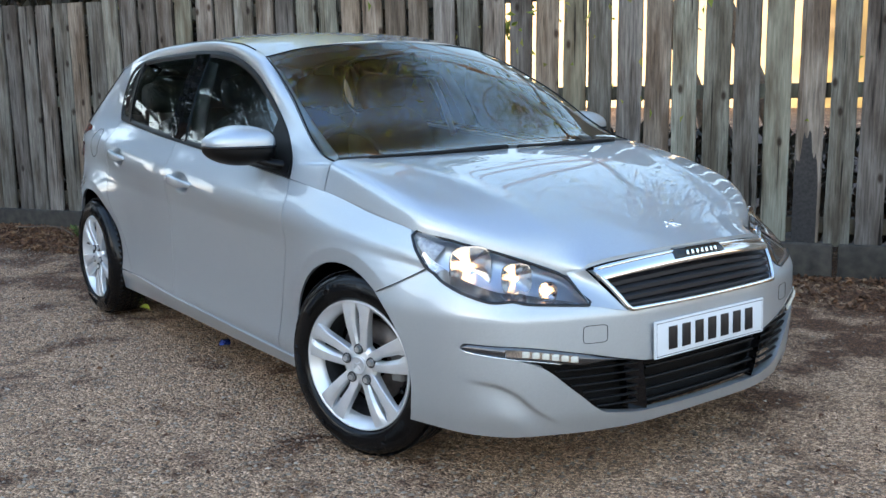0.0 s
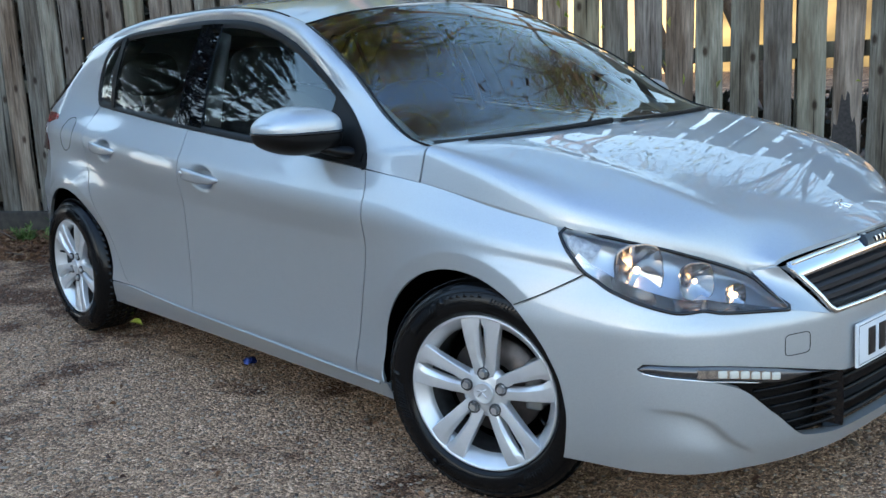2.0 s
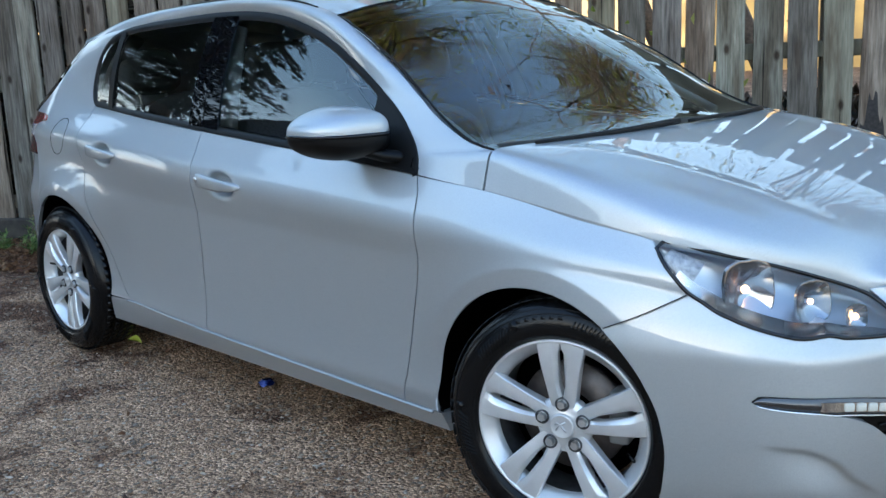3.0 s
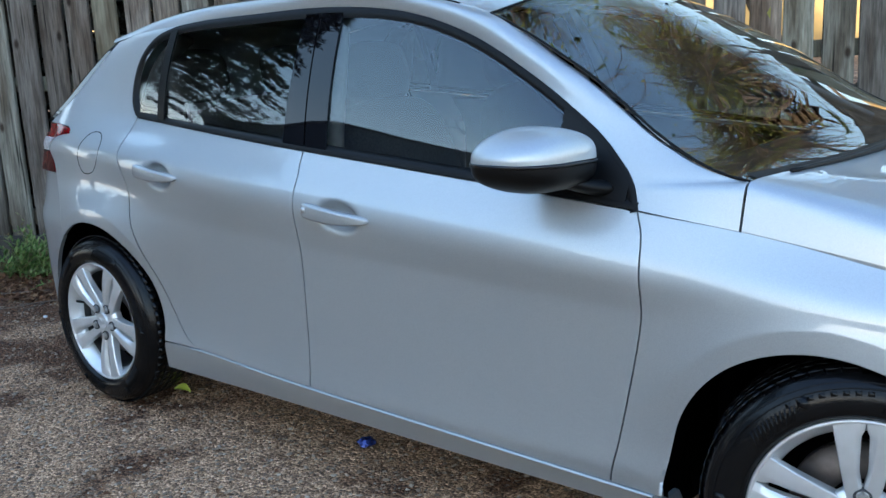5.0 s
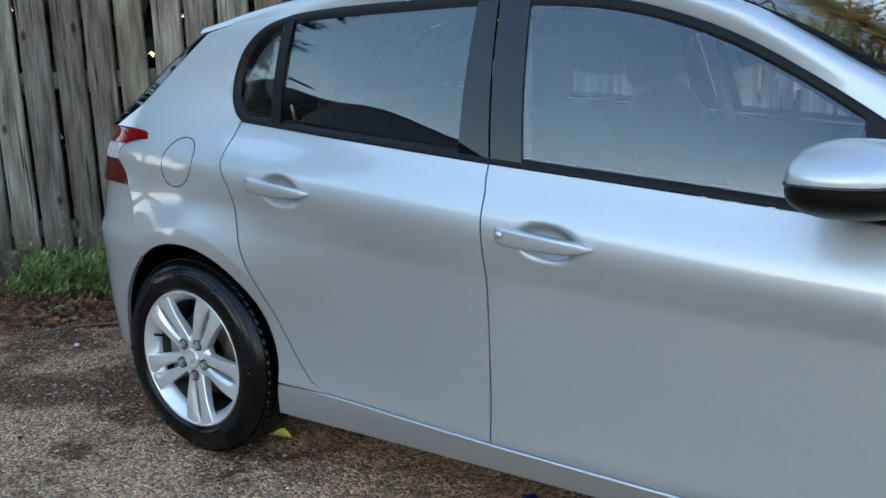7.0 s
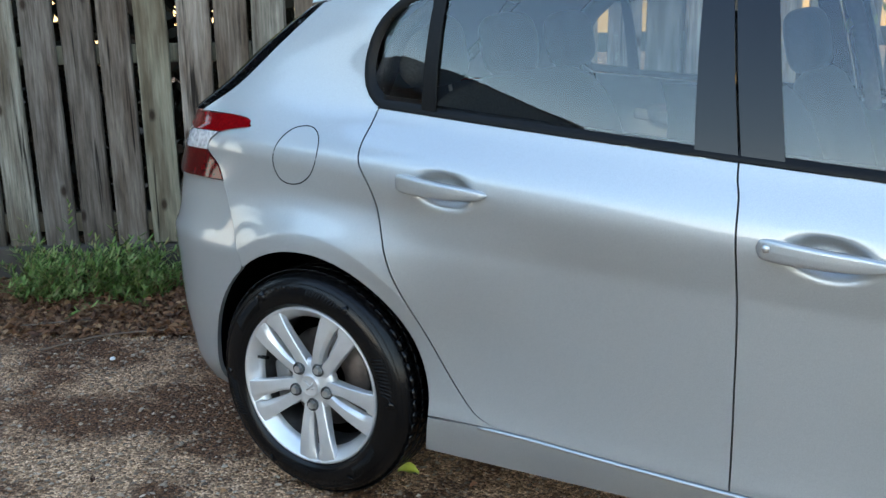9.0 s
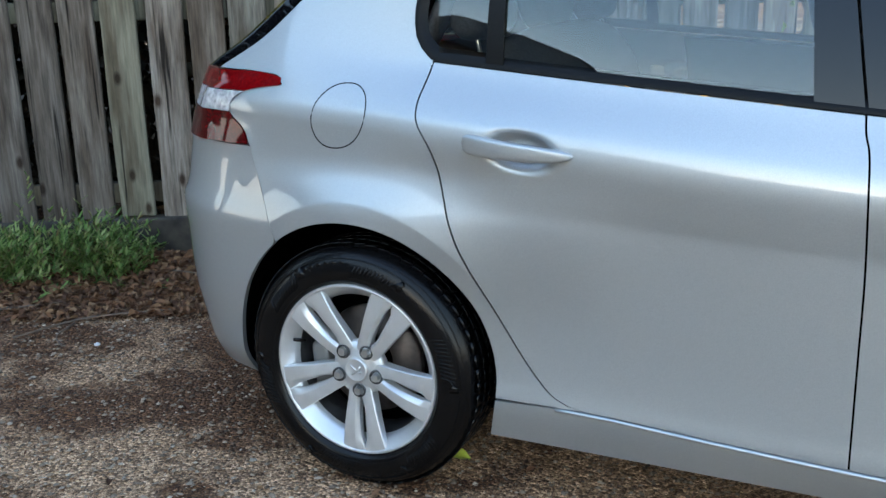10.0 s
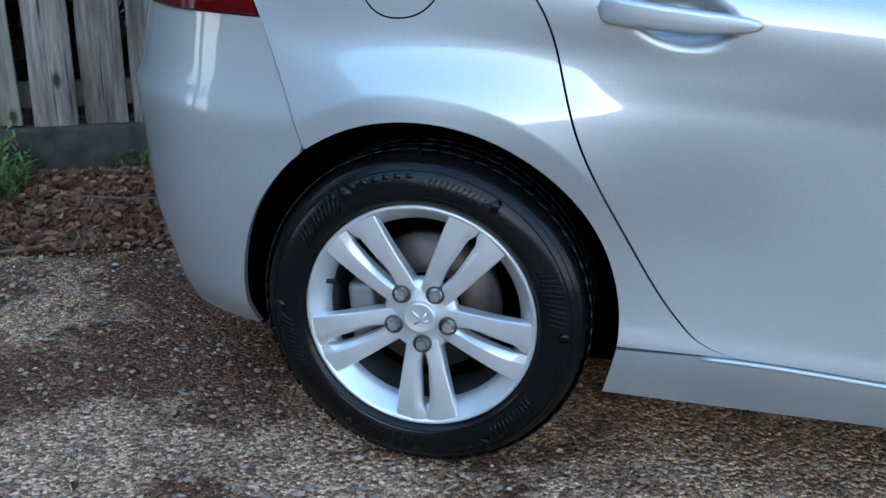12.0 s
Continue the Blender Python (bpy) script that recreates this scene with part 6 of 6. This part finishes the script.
# ---- plants at the fence ----
def feathery(name, s, out, size, count, seed, label):
    r = random.Random(seed)
    verts, faces = [], []
    base = along(s, out, 0.03)
    for k in range(count):
        a, tilt = r.uniform(0, 360), abs(r.gauss(0, 46))
        p = base + Vector((r.gauss(0, size * 0.33), r.gauss(0, size * 0.22), 0))
        ln = size * r.uniform(0.45, 1.0) * (1 - 0.25 * min(1, (p - base).length / size))
        d = Vector((math.sin(radians(tilt)) * math.cos(radians(a)), math.sin(radians(tilt)) * math.sin(radians(a)), math.cos(radians(tilt))))
        q = p.copy()
        for j in range(5):
            q2 = q + d * ln / 5
            d = (d + Vector((0, 0, -0.10)) + Vector((r.gauss(0, 0.12), r.gauss(0, 0.12), 0))).normalized()
            for _ in range(5):
                b = r.uniform(0, 360)
                e = (d * 0.8 + Vector((math.cos(radians(b)), math.sin(radians(b)), r.uniform(-0.2, 0.5)))).normalized()
                side_v = e.cross(Vector((0.2, 0.3, 1))).normalized() * 0.0036
                c0 = q.lerp(q2, r.random())
                c1 = c0 + e * r.uniform(0.022, 0.052)
                n = len(verts)
                verts += [tuple(c0 - side_v), tuple(c0 + side_v), tuple(c0.lerp(c1, 0.6) + side_v * 1.2), tuple(c1), tuple(c0.lerp(c1, 0.6) - side_v * 1.2)]
                faces.append((n, n + 1, n + 2, n + 3, n + 4))
            q = q2
    me = bpy.data.meshes.new(name)
    me.from_pydata(verts, [], faces)
    me.materials.append(GREEN)
    return tagged(new(name, me), label, "weed", "weeds along the fence")


feathery("feathery_weed", 0.06, 0.24, 0.30, 190, 3, "bushy green feathery weed at the foot of the fence")
feathery("feathery_weed", -0.30, 0.28, 0.27, 120, 4, "bushy green feathery weed at the foot of the fence")
feathery("feathery_weed", -0.24, 0.10, 0.42, 34, 8, "taller green feathery weed at the foot of the fence")
feathery("feathery_weed", -0.72, 0.26, 0.12, 26, 5, "low green weed among dead leaves")
feathery("feathery_weed", 0.62, 0.05, 0.13, 12, 6, "small thin weed against the sleeper")


def twig(pts, r, label):
    bm = bmesh.new()
    tube(bm, curve(pts, 6), r, 6)
    ob = part("twig", bm, TWIG_PALE)
    return tagged(ob, label, "twig", "twigs on the ground")


twig([along(0.35, 0.30, 0.045), along(0.62, 0.42, 0.05), along(0.9, 0.40, 0.045), along(1.2, 0.36, 0.06)], 0.0035, "long dry twig lying on dead leaves")
twig([along(0.45, 0.72, 0.015), along(0.15, 0.80, 0.02), along(-0.05, 0.98, 0.02)], 0.004, "forked dry twig on the tarmac")
twig([along(0.12, 0.84, 0.018), along(0.10, 0.98, 0.02), along(0.14, 1.06, 0.012)], 0.003, "thin dry twig on the tarmac")
twig([along(-0.6, 0.60, 0.02), along(-0.3, 0.66, 0.015), along(0.0, 0.60, 0.02)], 0.004, "dark dry twig on the tarmac")
twig([along(0.86, 0.10, 0.05), along(0.95, 0.16, 0.14), along(1.06, 0.20, 0.03)], 0.0025, "arching dry stem beside the sleeper")
twig([along(-1.5, 0.18, 0.06), along(-1.0, 0.26, 0.10), along(-0.75, 0.32, 0.05)], 0.005, "bent dry branch at the foot of the fence")
# small litter
bm = bmesh.new()
bmesh.ops.create_icosphere(bm, subdivisions=2, radius=0.035)
for v in bm.verts:
    v.co *= 0.6 + 0.7 * noise.noise(v.co * 60) ** 2 + 0.4 * rng.random()
    v.co.z *= 0.45
bmesh.ops.transform(bm, matrix=pose(-1.56, -0.60, 0.016, 0, 0, 20), verts=bm.verts)
wr = part("wrapper", bm, WRAPPER)
tagged(wr, "crumpled blue foil wrapper on the tarmac", "litter")
for p in wr.data.polygons:
    p.use_smooth = False
bm = bmesh.new()
add_grid(bm, 8, 4, lambda u, v: Vector((0.06 * (u - 0.5), 0.040 * (v - 0.5) * math.sin(math.pi * min(0.97, max(0.03, u))), 0.014 * math.sin(3 * u) + 0.01 * abs(2 * v - 1))))
bmesh.ops.transform(bm, matrix=pose(-2.44, -0.66, 0.022, 20, 15, 40), verts=bm.verts)
tagged(part("lime_leaf", bm, LIME), "fresh lime-green leaf beside the rear tyre", "leaf")
bm = bmesh.new()
bmesh.ops.create_icosphere(bm, subdivisions=2, radius=0.011)
for v in bm.verts:
    v.co.z *= 0.6
bmesh.ops.transform(bm, matrix=pose(-3.93, -0.376, 0.010), verts=bm.verts)
tagged(part("pebble", bm, PLATE), "smooth white pebble on the tarmac", "pebble")

# ---- beyond the fence: leaf-strewn bank and far ground that glows as if sunlit ----
bm = bmesh.new()
def bank(u, v):
    s = -9 + 24 * u
    p = along(s, -0.25 - 5.0 * v)
    return Vector((p.x, p.y, 0.02 + 0.55 * smooth(0.1, 1, v) + 0.10 * noise.noise(Vector((s, 4 * v, 1)))))
add_grid(bm, 60, 14, bank)
tagged(part("bank", bm, simple("leaf_mould", (0.06, 0.036, 0.024), 0.9, grain=0.7, grain_scale=18, bump=0.8)), "brown leaf-covered bank beyond the fence", "bank", kind="structure")
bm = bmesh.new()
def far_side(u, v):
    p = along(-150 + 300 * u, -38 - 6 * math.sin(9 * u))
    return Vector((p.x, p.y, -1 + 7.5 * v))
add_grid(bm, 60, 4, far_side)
tagged(part("backdrop", bm, DISTANCE), "golden backdrop of far scrub, its sunlight given as glow", "backdrop", kind="structure")


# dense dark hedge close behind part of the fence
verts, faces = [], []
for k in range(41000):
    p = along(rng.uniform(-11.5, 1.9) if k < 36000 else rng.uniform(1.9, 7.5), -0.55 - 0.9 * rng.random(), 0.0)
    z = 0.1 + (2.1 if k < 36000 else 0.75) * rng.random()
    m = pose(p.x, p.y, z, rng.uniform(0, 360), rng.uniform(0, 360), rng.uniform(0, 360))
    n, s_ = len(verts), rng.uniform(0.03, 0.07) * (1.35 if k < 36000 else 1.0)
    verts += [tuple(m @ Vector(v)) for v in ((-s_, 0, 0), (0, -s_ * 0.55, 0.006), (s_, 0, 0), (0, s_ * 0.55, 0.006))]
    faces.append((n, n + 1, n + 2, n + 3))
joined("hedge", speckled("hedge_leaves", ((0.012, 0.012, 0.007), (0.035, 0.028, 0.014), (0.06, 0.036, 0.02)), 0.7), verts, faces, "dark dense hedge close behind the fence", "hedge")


# tangled olive scrub higher up behind the fence
verts, faces = [], []
for k in range(50000):
    s = rng.uniform(-5.0, 1.4)
    p = along(s, -1.8 - 2.2 * rng.random(), 0.0)
    top = 4.0 + 0.9 * noise.noise(Vector((s * 0.7, 2.0, 5.0))) + 0.5 * noise.noise(Vector((s * 2.3, 1.0, 5.0)))
    z = 1.6 + (top - 1.6) * rng.random() ** 0.9
    if noise.noise(Vector((s * 1.3, z * 1.3, 9.0))) < -0.40:
        continue
    m = pose(p.x, p.y, z, rng.uniform(0, 360), rng.uniform(0, 360), rng.uniform(0, 360))
    n, s_ = len(verts), rng.uniform(0.030, 0.062)
    verts += [tuple(m @ Vector(v)) for v in ((-s_, 0, 0), (0, -s_ * 0.6, 0.006), (s_, 0, 0), (0, s_ * 0.6, 0.006))]
    faces.append((n, n + 1, n + 2, n + 3))
joined("scrub", SCRUB, verts, faces, "tangled olive-green scrub rising behind the fence", "scrub")


# ---- what the glass and paint mirror: houses and trees behind the camera ----
def house(name, x, y, turn, sx, sy_, wall, rise, label):
    h = thing(name, x, y, 0, label, "house")
    h.rotation_euler = (0, 0, radians(turn))
    bm = bmesh.new()
    box(bm, sx, sy_, wall, pose(0, 0, wall / 2), 0.02)
    part("wall", bm, BRICK, h)
    bm = bmesh.new()
    ov = 0.35
    a = [bm.verts.new(q) for q in ((-sx / 2 - ov, -sy_ / 2 - ov, wall), (sx / 2 + ov, -sy_ / 2 - ov, wall), (sx / 2 + ov, sy_ / 2 + ov, wall), (-sx / 2 - ov, sy_ / 2 + ov, wall))]
    r = [bm.verts.new(q) for q in ((-sx / 2 + sy_ / 2, 0, wall + rise), (sx / 2 - sy_ / 2, 0, wall + rise))]
    for f in ((a[0], a[1], r[1], r[0]), (a[1], a[2], r[1]), (a[2], a[3], r[0], r[1]), (a[3], a[0], r[0]), (a[3], a[2], a[1], a[0])):
        bm.faces.new(f)
    roof = part("roof", bm, SLATE, h, sharp=20)
    bm = bmesh.new()
    for i, j in ((0, 0), (1, 1), (2, 1), (3, 0)):
        tube(bm, [a_ for a_ in (Vector((((-1, 1, 1, -1)[i]) * (sx / 2 + ov), ((-1, -1, 1, 1)[i]) * (sy_ / 2 + ov), wall)), Vector(((-1, 1)[j] * (sx / 2 - sy_ / 2), 0, wall + rise)))], 0.09, 6)
    tube(bm, [Vector((-sx / 2 + sy_ / 2, 0, wall + rise)), Vector((sx / 2 - sy_ / 2, 0, wall + rise))], 0.09, 6)
    part("ridge_tiles", bm, SLATE, roof)
    return h


house("house", -9.3, -10.4, 122, 9.4, 5.0, 2.9, 3.3, "brick house with a hipped slate roof")
# Made longer than its mirrored roof, to keep low sun off car and fence.
house("house", 1.0, -22.0, 6, 28, 8, 2.4, 2.2, "long low building with a dark slate roof")


def grow(bm, p, d, ln, r, depth, gen, droop, tips):
    """A forking limb with bends."""
    pts, rad = [p.copy()], [r]
    n = 4
    for i in range(n):
        d = (d + Vector((gen.gauss(0, 0.16), gen.gauss(0, 0.16), gen.gauss(0, 0.12) - droop))).normalized()
        p = p + d * ln / n
        pts.append(p.copy())
        rad.append(r * (1 - 0.38 * (i + 1) / n))
    tube(bm, pts, rad, 5 if depth > 2 else 3, ends=False)
    if depth == 0:
        tips.append(pts[-1])
        return
    for k in range(3 if depth < 4 else 2):
        e = (d + Vector((gen.gauss(0, 0.55), gen.gauss(0, 0.55), gen.gauss(0, 0.42)))).normalized()
        grow(bm, pts[-1] if k < 2 else pts[2], e, ln * gen.uniform(0.62, 0.85), rad[-1] * 0.78, depth - 1, gen, droop, tips)


def bare_tree(x, y, height, seed, lean, leafy, label):
    gen = random.Random(seed)
    t = thing("tree", x, y, 0, label, "tree", "trees behind the yard")
    bm, tips = bmesh.new(), []
    grow(bm, Vector((0, 0, 0)), Vector((lean[0], lean[1], 1)).normalized(), height * 0.36, 0.09, 5, gen, 0.04, tips)
    part("trunk", bm, TWIG, t)
    if leafy:
        verts, faces = [], []
        for q in tips:
            for _ in range(leafy):
                c = q + Vector((gen.gauss(0, 0.42), gen.gauss(0, 0.42), gen.gauss(0, 0.36)))
                m = Matrix.Translation(c) @ Euler((gen.uniform(0, 6), gen.uniform(0, 6), gen.uniform(0, 6))).to_matrix().to_4x4()
                n = len(verts)
                s = gen.uniform(0.016, 0.034)
                verts += [tuple(m @ Vector(v)) for v in ((-s, 0, 0), (0, -s * 0.5, 0.01), (s, 0, 0), (0, s * 0.5, 0.01))]
                faces.append((n, n + 1, n + 2, n + 3))
        me = bpy.data.meshes.new("crown")
        me.from_pydata(verts, [], faces)
        me.materials.append(SCRUB)
        c = new("crown", me)
        c.parent = t
    return t


bare_tree(-3.4, 5.4, 9.5, 11, (0.05, -0.18), 50, "tree with yellow-green leaves and drooping bare twigs")
bare_tree(-0.4, 6.6, 9.5, 12, (0.0, -0.2), 30, "tree with yellow-green leaves and drooping bare twigs")
bare_tree(-6.4, 3.6, 9.0, 16, (0.15, -0.05), 120, "tree with yellow-green leaves and drooping bare twigs")
bare_tree(-1.8, 4.4, 8.0, 17, (0.0, -0.1), 0, "bare winter tree with fine twigs")
bare_tree(0.9, 5.6, 8.5, 18, (-0.1, -0.15), 0, "bare winter tree with fine twigs")
# Unseen tree ahead of the car, added to darken what the bumper mirrors.
bare_tree(9.5, -4.0, 8.0, 15, (-0.1, 0.0), 20, "unseen added tree with yellow-green leaves and bare twigs")


def leafy_crown(x, y, centre, radii, seed, label):
    """A leaning trunk with drooping twigs and a ragged crown of small leaves."""
    gen = random.Random(seed)
    t = thing("tree", x, y, 0, label, "tree", "trees behind the yard")
    c = Vector(centre) - Vector((x, y, 0))
    bm = bmesh.new()
    tube(bm, curve([Vector((0, 0, 0)), Vector((0.1 * c.x, 0.2 * c.y, c.z * 0.5)), c], 8), [0.11 - 0.004 * k for k in range(17)], 7)
    for k in range(900):
        d = Vector((gen.gauss(0, 1), gen.gauss(0, 1), gen.gauss(0, 1))).normalized()
        a = c + Vector((d.x * radii[0], d.y * radii[1], d.z * radii[2])) * gen.uniform(0.1, 0.8)
        e = (d + Vector((gen.gauss(0, 0.5), gen.gauss(0, 0.5), -0.3))).normalized()
        ln = gen.uniform(0.5, 1.3)
        tube(bm, [a, a + e * ln * 0.5, a + e * ln + Vector((0, 0, -0.25 * ln))], [0.014, 0.010, 0.004], 3, ends=False)
    part("trunk", bm, TWIG, t)
    verts, faces = [], []
    while len(faces) < 26000:
        d = Vector((gen.gauss(0, 1), gen.gauss(0, 1), gen.gauss(0, 1))).normalized() * gen.random() ** 0.45 * (1 + 0.25 * gen.random())
        p = c + Vector((d.x * radii[0], d.y * radii[1], d.z * radii[2]))
        if noise.noise(p * 1.6) + 0.5 * noise.noise(p * 4.1) < -0.10 + 0.35 * (d.length - 0.75):
            continue
        m = Matrix.Translation(p) @ Euler((gen.uniform(0, 6), gen.uniform(0, 6), gen.uniform(0, 6))).to_matrix().to_4x4()
        n, s = len(verts), gen.uniform(0.014, 0.032)
        verts += [tuple(m @ Vector(v)) for v in ((-s, 0, 0), (0, -s * 0.5, 0.008), (s, 0, 0), (0, s * 0.5, 0.008))]
        faces.append((n, n + 1, n + 2, n + 3))
    me = bpy.data.meshes.new("crown")
    me.from_pydata(verts, [], faces)
    me.materials.append(SCRUB)
    k = new("crown", me)
    k.parent = t
    return t


leafy_crown(-4.3, 2.3, (-3.4, 1.9, 6.2), (1.9, 1.7, 1.7), 31, "tree with olive leaves and drooping twigs over the fence")
leafy_crown(0.3, 5.4, (-0.4, 4.8, 4.5), (2.3, 1.2, 1.0), 32, "tree with olive leaves and drooping twigs behind the fence")


def conifer(x, y, height, spread, seed, label):
    gen = random.Random(seed)
    t = thing("conifer", x, y, 0, label, "tree", "trees behind the yard")
    bm = bmesh.new()
    tube(bm, [Vector((0, 0, 0)), Vector((0.05, 0, height * 0.5)), Vector((0, 0, height))], [0.16, 0.11, 0.02], 8)
    part("trunk", bm, TWIG, t)
    verts, faces = [], []
    for k in range(640):
        h = gen.uniform(0.27, 1.0)
        a = gen.uniform(0, 2 * math.pi)
        ln = spread * (1.02 - h) ** 0.8 * gen.uniform(0.6, 1.1) + 0.15
        for j in range(44):
            q = gen.random()
            c = Vector((math.cos(a) * ln * q, math.sin(a) * ln * q, height * h - 0.35 * ln * q * q + 0.1 * gen.random()))
            b = a + gen.uniform(-1.0, 1.0)
            e = Vector((math.cos(b), math.sin(b), gen.uniform(-0.45, 0.15))) * gen.uniform(0.10, 0.24)
            w = e.cross(Vector((0, 0, 1))).normalized() * 0.032
            n = len(verts)
            verts += [tuple(c - w), tuple(c + e), tuple(c + w), tuple(c + e * 0.3 + Vector((0, 0, 0.04)))]
            faces += [(n, n + 1, n + 3), (n + 3, n + 1, n + 2)]
    me = bpy.data.meshes.new("crown")
    me.from_pydata(verts, [], faces)
    me.materials.append(NEEDLES)
    c = new("crown", me)
    c.parent = t
    return t


conifer(-10.2, -4.0, 11.5, 3.0, 21, "dark shaggy conifer with drooping branches")
conifer(-14.0, -3.4, 11.0, 2.8, 22, "dark shaggy conifer with drooping branches")
